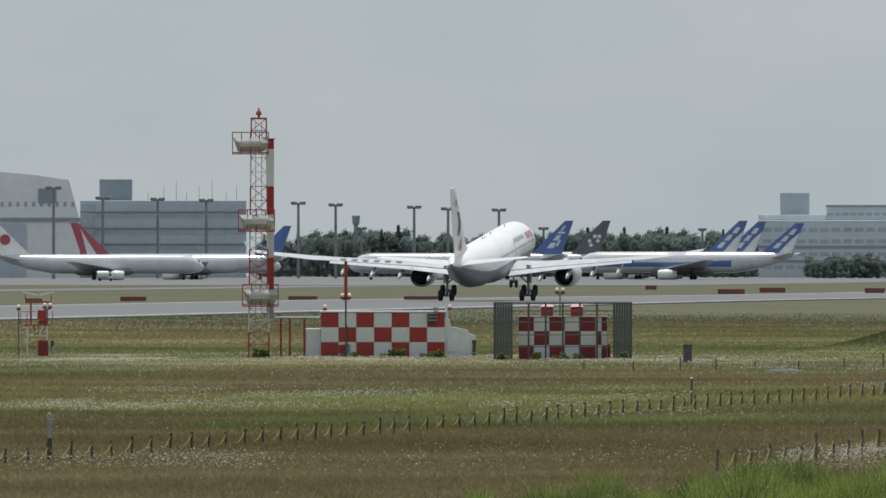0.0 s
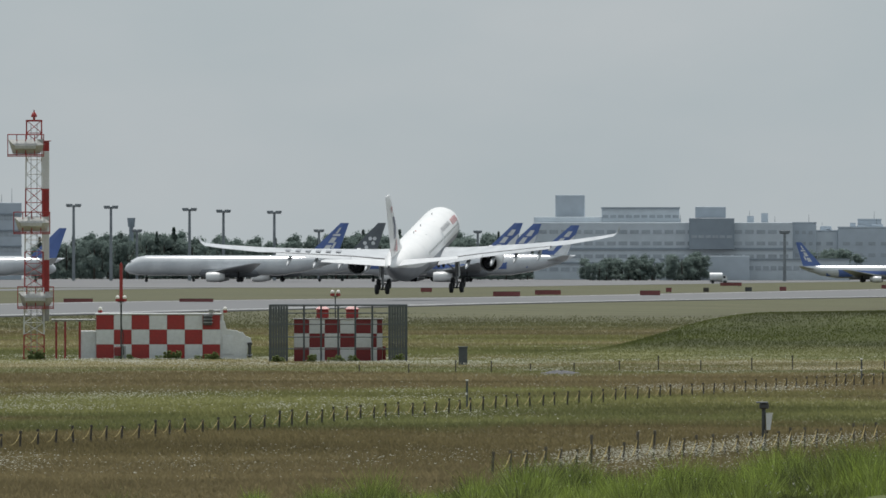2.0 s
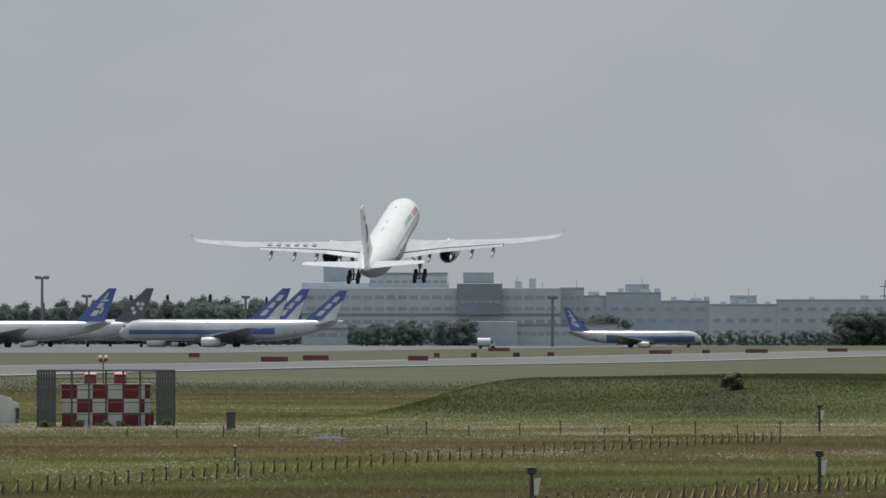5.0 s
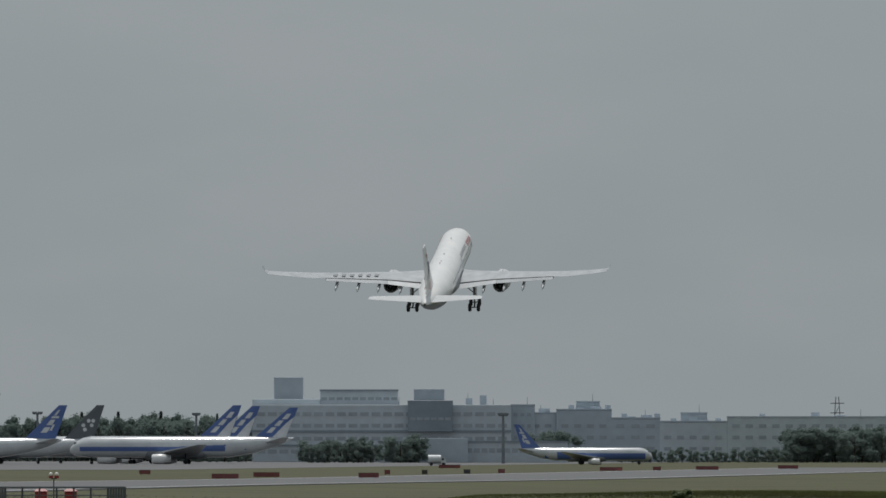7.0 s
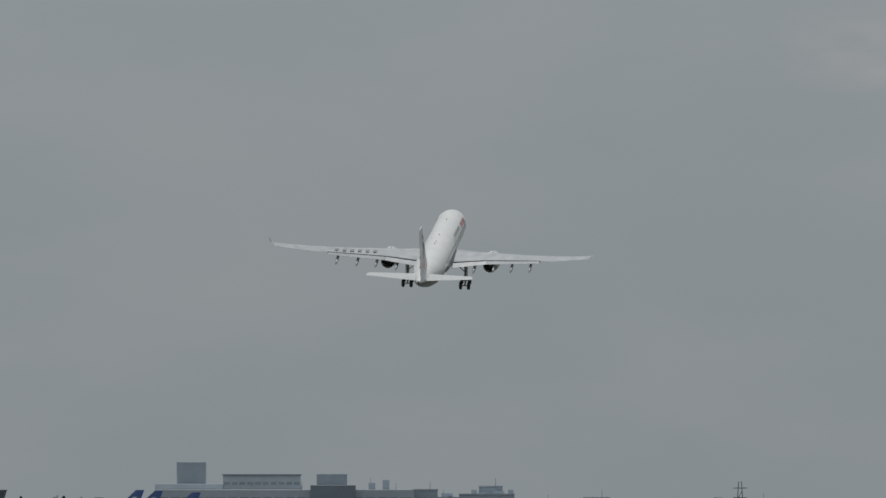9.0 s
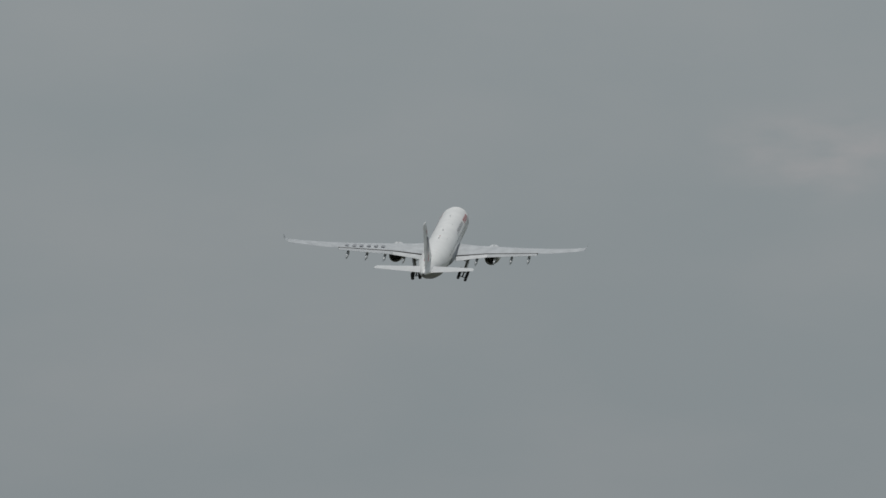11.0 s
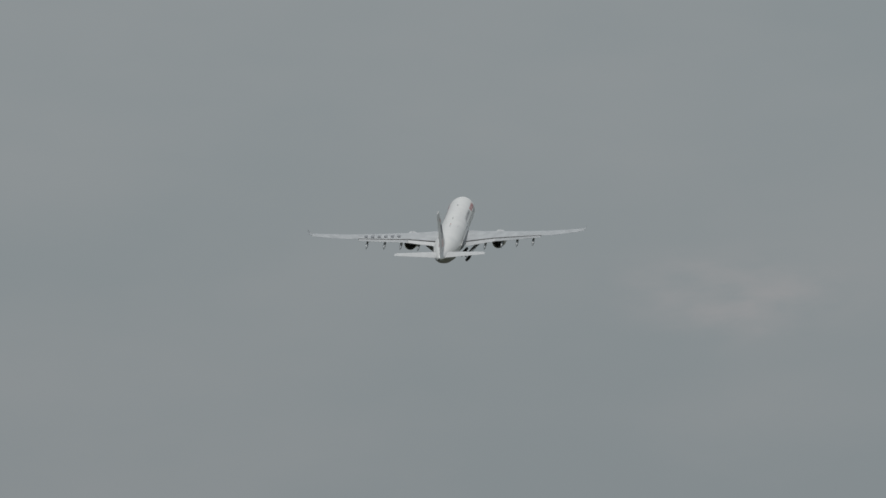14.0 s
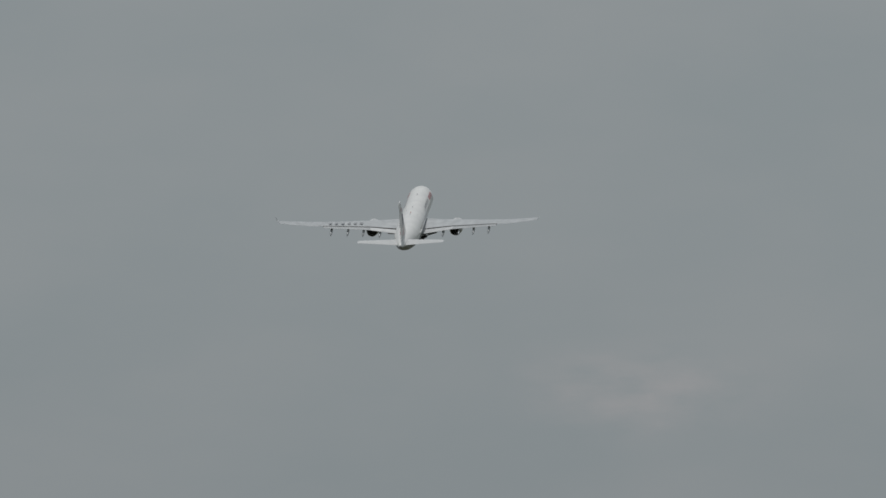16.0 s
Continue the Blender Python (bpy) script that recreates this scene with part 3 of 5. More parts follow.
    fin = part("fin", loft(B(), [upright_foil(-15.2, -26.8, 7.9, 0.46), upright_foil(-18.0, -27.6, 9.2, 0.40), upright_foil(-25.8, -30.2, 16.8, 0.20), upright_foil(-26.8, -30.4, 17.5, 0.10)]), M_SKIN, p, "tall white tail fin with red and navy swoosh")
    part("dorsal_fillet", loft(B(), [[(-0.02, -12.6, 8.55), (0.02, -12.6, 8.55), (0.02, -12.6, 8.6), (-0.02, -12.6, 8.6)], [(-0.3, -18.2, 8.2), (0.3, -18.2, 8.2), (0.08, -18.2, 9.0), (-0.08, -18.2, 9.0)]]), M_SKIN, fin)

    def swoosh(mat, cy, cz, r0, r1, a0, a1, label):
        """A crescent on both faces of the fin."""
        for s in (1, -1):
            bm = B()
            n = 14
            prev = None
            for i in range(n + 1):
                a = a0 + (a1 - a0) * i / n
                w = math.sin(math.pi * i / n) * (r1 - r0) + 0.06
                row = []
                for rr in (r0, r0 + w):
                    y, z = cy + rr * math.cos(a), cz + rr * math.sin(a)
                    f = (z - 9.2) / 8.0
                    off = 0.40 - 0.17 * f
                    row.append(bm.verts.new((s * (off + 0.02), y, z)))
                if prev:
                    bm.faces.new((prev[0], prev[1], row[1], row[0]))
                prev = row
            part("swoosh", bm, mat, fin, label)
    swoosh(M_FINBLUE, -26.6, 12.6, 1.5, 2.5, -1.25, 1.25, "navy curved livery stroke")
    swoosh(M_FINRED, -26.0, 11.2, 1.9, 2.7, -1.3, -0.15, "red curved livery stroke")
    swoosh(M_FINRED, -27.3, 15.0, 0.5, 1.1, -0.3, 1.3, "red curved livery stroke")
    gears = {s: main_gear(p, s) for s in (1, -1)}
    braces = {}
    for s in (1, -1):
        braces[s] = part("side_brace", tube(B(), (0, 0, 0), (s * 2.05, 0, -1.75), 0.10, 0.09, 8), M_STEEL, p, "steel folding side brace")
        braces[s].location = (s * 3.2, 0.05, 4.45)
    ng = part("nose_gear", tube(B(), (0, 0, 0), (0, 0, -3.2), 0.16, 0.13, 10), M_STEEL, p, "steel nose gear leg with two wheels")
    ng.location = (0, 22.2, 3.9)
    for dx in (-0.35, 0.35):
        wheel(ng, (dx, 0, -3.3), 0.52, 0.34)
    for x, y, z in ((0.9, 3.0, 2.85), (-0.9, 3.0, 2.85)):
        part("gear_door", box(B(), x - 0.03, x + 0.03, y - 3.2, y - 0.4, z - 0.05, z + 0.25, 0.01), M_WING, p)
    part("beacon", loft(B(), [ring(y, 8.8, r, 8) for y, r in ((-2.3, 0.02), (-2.1, 0.12), (-1.9, 0.02))]), M_FINRED, p)
    return p, wings, gears, braces, ng


plane, wings, gears, braces, nose_gear = airliner()


# ---- parked airliners ----
def parked(m, length, r, tail_h, fin_mat, mark, label, span=0.95, blue_side=None, low=-0.42):
    """Nose along +x of its pose, standing on its wheels."""
    p = thing("parked_airliner", m, label, "airliner", "parked airliners")
    k = length / 60.0
    zc = r + 0.055 * length * 0.55
    sec = [(0.5, 0.02, -0.35), (0.493, 0.3, -0.3), (0.475, 0.62, -0.2), (0.44, 0.9, -0.06), (0.40, 1.0, 0), (0, 1.0, 0), (-0.22, 1.0, 0), (-0.34, 0.78, 0.2), (-0.44, 0.42, 0.5), (-0.5, 0.1, 0.75)]
    def rg(u, q, dz, n=20):
        return [(u * length, r * q * math.cos(2 * math.pi * i / n), zc + r * dz + r * q * math.sin(2 * math.pi * i / n)) for i in range(n)]
    fus = part("fuselage", loft(B(), [rg(*s) for s in sec]), M_PARK, p, "white fuselage", smooth=True)
    if blue_side:
        for s in (1, -1):
            bm = B()
            for u0, u1 in zip(np.linspace(-0.3, 0.40, 15), np.linspace(-0.25, 0.45, 15)):
                w0 = -low + 0.25 * max(0.0, (0.0 - u0)) / 0.3 + (0.12 if low < -0.5 else 0.0)
                edge = np.linspace(low, low + w0, 6)
                for a0, a1 in zip(edge, edge[1:]):
                    v = [bm.verts.new((u * length, s * (r + 0.05) * math.cos(a) * (0.82 if u < -0.24 else 1), zc + (0.12 * r if u < -0.24 else 0) + (r + 0.05) * math.sin(a))) for u, a in ((u0, a0), (u1, a0), (u1, a1), (u0, a1))]
                    bm.faces.new(v)
            part("cheat_line", bm, blue_side, fus, "blue band along the side")
    part("belly", loft(B(), [[(u * length, q * 0.93 * r * math.cos(t), zc - 0.42 * r + q * 0.75 * r * math.sin(t)) for t in [2 * math.pi * i / 16 for i in range(16)]] for u, q in ((0.2, 0.3), (0.14, 1.0), (-0.1, 1.0), (-0.17, 0.3))]), M_BELLY, p, smooth=True)
    h0 = zc + 0.8 * r
    ft = lambda x0, x1, z, t: [(x0, 0, z), ((x0 + x1) / 2, t, z), (x1, 0, z), ((x0 + x1) / 2, -t, z)]
    fin = part("fin", loft(B(), [ft(-0.33 * length, -0.475 * length, h0, 0.35 * k), ft(-0.492 * length, -0.53 * length, tail_h, 0.15 * k)]), fin_mat, p, "coloured tail fin")
    fl = lambda f: -0.33 * length + f * (-0.162) * length
    fr = lambda f: -0.475 * length + f * (-0.055) * length
    for s in (1, -1):
        bm = B()
        if mark == "bars":          # slanting white blocks where a name stands
            for f0, f1, a, b in ((0.20, 0.36, 0.36, 0.60), (0.26, 0.44, 0.64, 0.74), (0.42, 0.58, 0.36, 0.62), (0.62, 0.68, 0.30, 0.75), (0.70, 0.86, 0.36, 0.52)):
                q = [(fl(f) + (fr(f) - fl(f)) * u, f) for f, u in ((f0, a), (f0, b), (f1, b), (f1, a))]
                bm.faces.new([bm.verts.new((x, s * (0.38 - 0.16 * f) * k, h0 + (tail_h - h0) * f)) for x, f in q])
        elif mark == "wedge":       # pale rear half of the fin and slanted name blocks
            q = [(fl(f) + (fr(f) - fl(f)) * u, f) for f, u in ((0.0, 0.55), (0.0, 0.99), (0.70, 0.99), (0.45, 0.70))]
            bm.faces.new([bm.verts.new((x, s * (0.40 - 0.14 * f) * k, h0 + (tail_h - h0) * f)) for x, f in q])
            for f0, f1, a, b in ((0.18, 0.36, 0.22, 0.42), (0.40, 0.58, 0.26, 0.50), (0.62, 0.80, 0.34, 0.66)):
                q = [(fl(f) + (fr(f) - fl(f)) * u, f) for f, u in ((f0, a), (f0, b), (f1, b), (f1, a))]
                bm.faces.new([bm.verts.new((x, s * (0.42 - 0.14 * f) * k, h0 + (tail_h - h0) * f)) for x, f in q])
        elif mark == "dots":
            for f, u in ((0.3, 0.5), (0.42, 0.3), (0.42, 0.7), (0.55, 0.4), (0.55, 0.65)):
                x, z = fl(f) + (fr(f) - fl(f)) * u, h0 + (tail_h - h0) * f
                bm.faces.new([bm.verts.new((x + 0.6 * k * math.cos(t), s * (0.40 - 0.14 * f) * k, z + 0.6 * k * math.sin(t))) for t in [2 * math.pi * i / 6 for i in range(6)]])
        elif mark == "stripe":
            q = [(fl(f) + (fr(f) - fl(f)) * u, f) for f, u in ((0.0, 0.45), (0.0, 0.8), (0.45, 0.62), (0.82, 0.30), (0.45, 0.42))]
            bm.faces.new([bm.verts.new((x, s * (0.40 - 0.14 * f) * k, h0 + (tail_h - h0) * f)) for x, f in q])
        elif mark == "disc":
            f, u = 0.5, 0.5
            x, z = fl(f) + (fr(f) - fl(f)) * u, h0 + (tail_h - h0) * f
            bm.faces.new([bm.verts.new((x + 1.6 * math.cos(t), s * (0.42 - 0.14 * f) * k, z + 1.6 * math.sin(t))) for t in [2 * math.pi * i / 16 for i in range(16)]])
        if mark != "plain":
            part("tail_mark", bm, M_PRED if mark == "disc" else M_WHITE, fin, "plain shape of the tail emblem")
        half = span * length / 2
        wg = part("wing", loft(B(), [[(0.12 * length, s * r * 0.6, zc - 0.55 * r), (-0.08 * length, s * r * 0.6, zc - 0.6 * r), (-0.08 * length, s * r * 0.6, zc - 0.75 * r), (0.12 * length, s * r * 0.6, zc - 0.75 * r)],
                                      [(-0.12 * length, s * half, zc + 0.7), (-0.16 * length, s * half, zc + 0.7), (-0.16 * length, s * half, zc + 0.6), (-0.12 * length, s * half, zc + 0.6)]]), M_WING, p)
        part("tailplane", loft(B(), [[(-0.38 * length, s * 0.4 * r, zc + 0.45 * r), (-0.47 * length, s * 0.4 * r, zc + 0.45 * r), (-0.47 * length, s * 0.4 * r, zc + 0.35 * r), (-0.38 * length, s * 0.4 * r, zc + 0.35 * r)],
                                     [(-0.47 * length, s * 0.17 * length, zc + 0.9 * r), (-0.50 * length, s * 0.17 * length, zc + 0.9 * r), (-0.50 * length, s * 0.17 * length, zc + 0.85 * r), (-0.47 * length, s * 0.17 * length, zc + 0.85 * r)]]), M_WING, p)
        ey, ez = s * 0.15 * length, zc - 1.15 * r
        en = part("engine", loft(B(), [[(x, ey + q * math.cos(t), ez + q * math.sin(t)) for t in [2 * math.pi * i / 16 for i in range(16)]] for x, q in ((0.115 * length, 0.40 * r), (0.11 * length, 0.46 * r), (0.07 * length, 0.5 * r), (0.03 * length, 0.34 * r))]), M_SKIN, p, smooth=True)
        wx = -0.03 * length
        part("main_gear", tube(tube(B(), (wx, s * 0.085 * length, 0.7), (wx, s * 0.085 * length, zc - 0.6 * r), 0.2), (wx, s * 0.085 * length - 0.7, 0.7), (wx, s * 0.085 * length + 0.7, 0.7), 0.7, 0.7, 12), M_TYRE, p)
    part("nose_gear", tube(tube(B(), (0.40 * length, 0, 0.5), (0.40 * length, 0, zc - 0.8 * r), 0.15), (0.40 * length, -0.4, 0.5), (0.40 * length, 0.4, 0.5), 0.5, 0.5, 12), M_TYRE, p)
    part("cockpit_window", box(B(), 0.465 * length, 0.478 * length, -0.4 * r, 0.4 * r, zc + 0.22 * r, zc + 0.42 * r), M_GLASS, fus)
    return p


def stand(u_tail, d, nose_right, turn=0.0):
    """Pose for a parked airliner, length across the view."""
    return spot(u_tail, d, float(0.05)) @ pose(0, 0, 0, 0, 0, turn if nose_right else 180 - turn)


def place_parked(u_tip, d, nose_right, length, *args, turn=0.0, **kw):
    off = 0.52 * length * math.cos(radians(turn)) * LENS / d
    return parked(stand(u_tip + (off if nose_right else -off), d, nose_right, turn), length, *args, **kw)


place_parked(-14, 3900, True, 62, 2.9, 17.0, M_SKIN, "disc", "white parked airliner with red disc on its tail", turn=0)
place_parked(128, 4080, True, 64, 3.0, 17.6, M_PRED, "stripe", "white parked airliner with red tail and white stripe", turn=-5)
place_parked(512, 4020, False, 60, 2.9, 16.5, M_PBLUE, "plain", "white parked airliner with plain blue tail", turn=7)
place_parked(1011, 3960, False, 66, 3.05, 17.9, M_PBLUE, "bars", "white parked airliner with blue tail and white slanted blocks", turn=4)
place_parked(1077, 4050, False, 64, 3.05, 18.2, M_PDARK, "dots", "white parked airliner with slate tail and pale dots", turn=1)
place_parked(1319, 4060, False, 68, 3.25, 18.2, M_PBLUE, "wedge", "white parked freighter with blue and white tail", turn=5, blue_side=M_PBLUE)
place_parked(1352, 4140, False, 68, 3.25, 18.2, M_PBLUE, "wedge", "white parked freighter with blue and white tail", turn=5, blue_side=M_PBLUE)
place_parked(1419, 4000, False, 68, 3.25, 17.3, M_PBLUE, "wedge", "white parked freighter with blue and white tail", turn=5, blue_side=M_PBLUE)
place_parked(1808, 3900, True, 40, 1.95, 12.0, M_PBLUE, "bars", "parked narrow-body airliner with blue tail and band", turn=-3, blue_side=M_PBLUE, low=-0.85)


# ---- glide path mast and shelters ----


def glide_mast():
    p = thing("antenna_mast", spot(458, 790, 0.0), "red and white lattice antenna mast with three platforms", "antenna mast")
    bands = [(0.0, 1.5, M_RED), (1.5, 4.35, M_WHITE), (4.35, 6.5, M_RED), (6.5, 8.6, M_WHITE), (8.6, 10.3, M_RED), (10.3, 12.9, M_WHITE), (12.9, 14.4, M_RED)]
    w0 = lambda z: 0.62 - 0.012 * z
    for z0, z1, mat in bands:
        sec = part("lattice_section", B(), mat, p, "lattice mast section")
        bm = B()
        for sx in (-1, 1):
            for sy in (-1, 1):
                tube(bm, (sx * w0(z0), sy * w0(z0), z0), (sx * w0(z1), sy * w0(z1), z1), 0.045, n=6)
        n = max(1, round((z1 - z0) / 0.75))
        for i in range(n):
            a, b = z0 + (z1 - z0) * i / n, z0 + (z1 - z0) * (i + 1) / n
            for sx, sy, tx, ty in ((-1, -1, 1, -1), (1, -1, 1, 1), (1, 1, -1, 1), (-1, 1, -1, -1)):
                wa, wb = w0(a), w0(b)
                if i % 2:
                    sx, sy, tx, ty = tx, ty, sx, sy
                tube(bm, (sx * wa, sy * wa, a), (tx * wb, ty * wb, b), 0.022, n=5)
                tube(bm, (sx * wb, sy * wb, b), (tx * wb, ty * wb, b), 0.022, n=5)
        bm.to_mesh(sec.data)
        bm.free()
    # cable duct on the far side
    for z0, z1, mat in ((2.3, 3.9, M_CONC), (3.9, 6.0, M_RED), (6.0, 8.4, M_WHITE), (8.4, 10.3, M_RED), (10.3, 12.55, M_WHITE), (12.55, 13.15, M_RED)):
        part("cable_duct", box(B(), 0.48, 0.92, 0.30, 0.75, z0 + 0.005, z1 - 0.005, 0.02), mat, p, "painted cable duct segment")
    part("duct_cap", box(B(), 0.40, 1.02, 0.22, 0.83, 13.15, 13.20, 0.01), M_RED, p)
    part("ladder", tube(tube(B(), (-0.18, -0.66, 0.2), (-0.18, -0.52, 14.2), 0.022, n=5), (0.18, -0.66, 0.2), (0.18, -0.52, 14.2), 0.022, n=5), M_STEEL, p)
    for z, x0, x1 in ((13.02, -1.58, 0.58), (8.35, -1.22, 0.95), (3.85, -0.98, 1.17)):
        plat = part("platform", box(B(), x0, x1, -1.7, -0.6, z - 0.72, z - 0.66, 0.01), M_RED, p, "antenna platform with red rail")
        bm = B()
        # reflector shroud: a trough with chamfered ends
        loft(bm, [[(x0 + 0.02, -1.55, z + 0.22), (x0 + 0.14, -1.62, z - 0.12), (x0 + 0.30, -1.45, z - 0.62), (x0 + 0.30, -0.8, z - 0.62), (x0 + 0.02, -0.75, z + 0.22)],
                  [(x0 + 0.35, -1.62, z + 0.22), (x0 + 0.40, -1.95, z - 0.14), (x0 + 0.45, -1.55, z - 0.64), (x0 + 0.45, -0.8, z - 0.64), (x0 + 0.35, -0.75, z + 0.22)],
                  [(x1 - 0.40, -1.62, z + 0.22), (x1 - 0.44, -1.95, z - 0.14), (x1 - 0.48, -1.55, z - 0.64), (x1 - 0.48, -0.8, z - 0.64), (x1 - 0.40, -0.75, z + 0.22)],
                  [(x1 - 0.02, -1.50, z + 0.26), (x1 + 0.05, -1.58, z - 0.10), (x1 - 0.22, -1.45, z - 0.60), (x1 - 0.22, -0.8, z - 0.60), (x1 - 0.02, -0.75, z + 0.26)]])
        part("antenna_shroud", bm, M_ANT, plat, "grey weathered antenna shroud")
        part("trough_lip", box(B(), x0 + 0.42, x1 - 0.48, -1.99, -1.93, z - 0.34, z - 0.12, 0.01), M_ANT, plat)
        for zz in (z + 0.52, z - 0.78):
            part("rail", tube(tube(tube(B(), (x0, -1.7, zz), (x1, -1.7, zz), 0.035, n=6), (x0, -1.7, zz), (x0, -0.5, zz), 0.035, n=6), (x1, -1.7, zz), (x1, -0.5, zz), 0.035, n=6), M_RED, plat)
        for i in range(5):
            x = x0 + (x1 - x0) * i / 4
            part("rail_post", tube(B(), (x, -1.7, z - 0.78), (x, -1.7, z + 0.52), 0.028, n=6), M_RED, plat)
    for y in (-0.5, 0.42):
        part("top_bar", box(B(), -0.5, 0.5, y, y + 0.08, 14.34, 14.44), M_RED, p)
    part("beacon", loft(B(), [[(r * math.cos(t), r * math.sin(t), z) for t in [2 * math.pi * i / 12 for i in range(12)]] for z, r in ((14.4, 0.06), (14.6, 0.08), (14.62, 0.2), (14.75, 0.16), (14.86, 0.10), (14.9, 0.05), (15.05, 0.03))]), M_RED, p, "red obstruction beacon")
    return p


glide_mast()


def checker(parent, x0, cols, rows, cw, ch, z0, y, thick, flip=0, reds=None, whites=None):
    """Squares of two colours on a wall face, each a panel of its own."""
    cache = {}
    for j in range(rows):
        for i in range(cols):
            red = (i + j + flip) % 2 == 0
            if red not in cache:
                o = part("panel", box(B(), 0.008, cw - 0.008, -thick, 0.0, 0.008, ch - 0.008), (reds or M_RED) if red else (whites or M_WHITE), parent)
                cache[red] = o.data
            else:
                o = new("panel", cache[red])
                o.parent = parent
            o.location = (x0 + i * cw, y, z0 + j * ch)


def lamp_pair(parent, x, y, z, post_from=None, spread=0.2):
    if post_from is not None:
        part("lamp_post", tube(B(), (x, y, post_from), (x, y, z - 0.12), 0.035, n=6), M_DARK, parent)
    for dx in ((-spread, spread) if spread else (0,)):
        lm = part("obstruction_lamp", loft(B(), [[(x + dx + r * math.cos(t), y + r * math.sin(t), z + h) for t in [2 * math.pi * i / 10 for i in range(10)]] for h, r in ((-0.12, 0.06), (-0.1, 0.13), (0.03, 0.13), (0.05, 0.11))]), M_RED, parent, "red lamp base with clear dome")
        part("dome", loft(B(), [[(x + dx + r * math.cos(t), y + r * math.sin(t), z + h) for t in [2 * math.pi * i / 10 for i in range(10)]] for h, r in ((0.045, 0.12), (0.14, 0.12), (0.22, 0.08), (0.25, 0.02))]), M_LAMP, lm, smooth=True)
    if spread:
        part("cross_arm", tube(B(), (x - spread, y, z - 0.13), (x + spread, y, z - 0.13), 0.03, n=6), M_DARK, parent)


def equipment_shelter():
    m = spot(677.5, 790, 0.0)
    p = thing("equipment_shelter", m, "flat-roofed equipment shelter with red and white checkered walls", "shelter")
    hw = 3.74
    part("body", box(B(), -hw, hw, 0, 3.2, 0.0, 2.68, 0.02), M_WHITE, p)
    checker(p, -hw, 7, 3, 2 * hw / 7, 0.89, 0.01, -0.003, 0.035)
    # slab coloured white to imitate sun along the roof edge
    part("roof_slab", box(B(), -hw - 0.08, hw + 0.10, -0.12, 3.3, 2.685, 2.78, 0.02), M_WHITE, p, "roof slab, white to show its sunlit edge")
    part("side_annex", box(B(), -hw - 0.95, -hw - 0.004, 0.35, 2.6, 0.0, 1.72, 0.03), M_WHITE, p, "low white side annex")
    part("door", box(B(), -2.55, -1.95, -0.075, -0.042, 0.02, 0.8, 0.01), M_STEEL, p)
    for x in (-hw + 0.25, hw + 0.30):
        lamp_pair(p, x, 0.2, 2.92, None, 0)
    # ventilator set on the front edge
    v = part("ventilator", box(B(), 2.72, 3.25, -0.28, -0.06, 2.05, 2.72, 0.03), M_DARK, p, "grey ventilator on brackets")
    part("duct", box(B(), 3.05, 3.35, -0.25, 0.2, 2.79, 3.02, 0.03), M_CONC, v)
    for z in (2.2, 2.4, 2.6):
        part("slat", box(B(), 2.66, 3.30, -0.33, -0.285, z, z + 0.05), M_STEEL, v)
    part("vent_pipe", tube(B(), (3.85, 0.2, 2.3), (3.85, 0.2, 3.0), 0.09), M_WHITE, p)
    return p


equipment_shelter()


def generator_hood():
    """White housing with a stepped, sloping back, beside the shelter."""
    p = thing("generator_housing", spot(816, 790, 0.0), "white rounded generator housing beside the checkered shelter", "housing")
    prof = [(-1.0, 0), (-1.0, 2.35), (-0.72, 2.30), (-0.60, 1.80), (0.05, 1.72), (0.16, 1.64), (0.38, 1.62), (0.55, 1.40), (0.86, 1.28), (0.92, 1.02), (0.72, 0.92), (0.62, 0)]
    part("body", loft(B(), [[(x, 0.1, z) for x, z in prof], [(x, 2.4, z) for x, z in prof]]), M_WHITE, p)
    part("panel", box(B(), -0.85, -0.2, 0.06, 0.1, 0.3, 1.4, 0.01), M_WHITE, p)
    part("exhaust_pipe", tube(tube(B(), (0.80, 0.0, 0.1), (0.80, 0.0, 1.0), 0.10), (0.66, 0, 0.95), (0.94, 0, 0.95), 0.09), M_DARK, p, "dark exhaust stub")
    part("tap", tube(B(), (0.6, -0.05, 0.25), (0.95, -0.05, 0.25), 0.05), M_STEEL, p)


generator_hood()


def pipe_frame():
    """Red posts with a grey beam between mast and shelter."""
    p = thing("pipe_rack", spot(530, 790, 0.0), "red posts carrying a grey cable tray", "cable rack")
    for x in (-1.12, -0.58, 0.30):
        part("post", tube(B(), (x, 0.3, 0), (x, 0.3, 2.28), 0.065, n=8), M_RED, p)
        part("cap", box(B(), x - 0.28, x + 0.22, 0.15, 0.45, 2.28, 2.33, 0.01), M_CONC, p)
    part("cable_tray", box(B(), -1.45, 1.30, 0.12, 0.48, 2.335, 2.43, 0.02), M_STEEL, p)


pipe_frame()


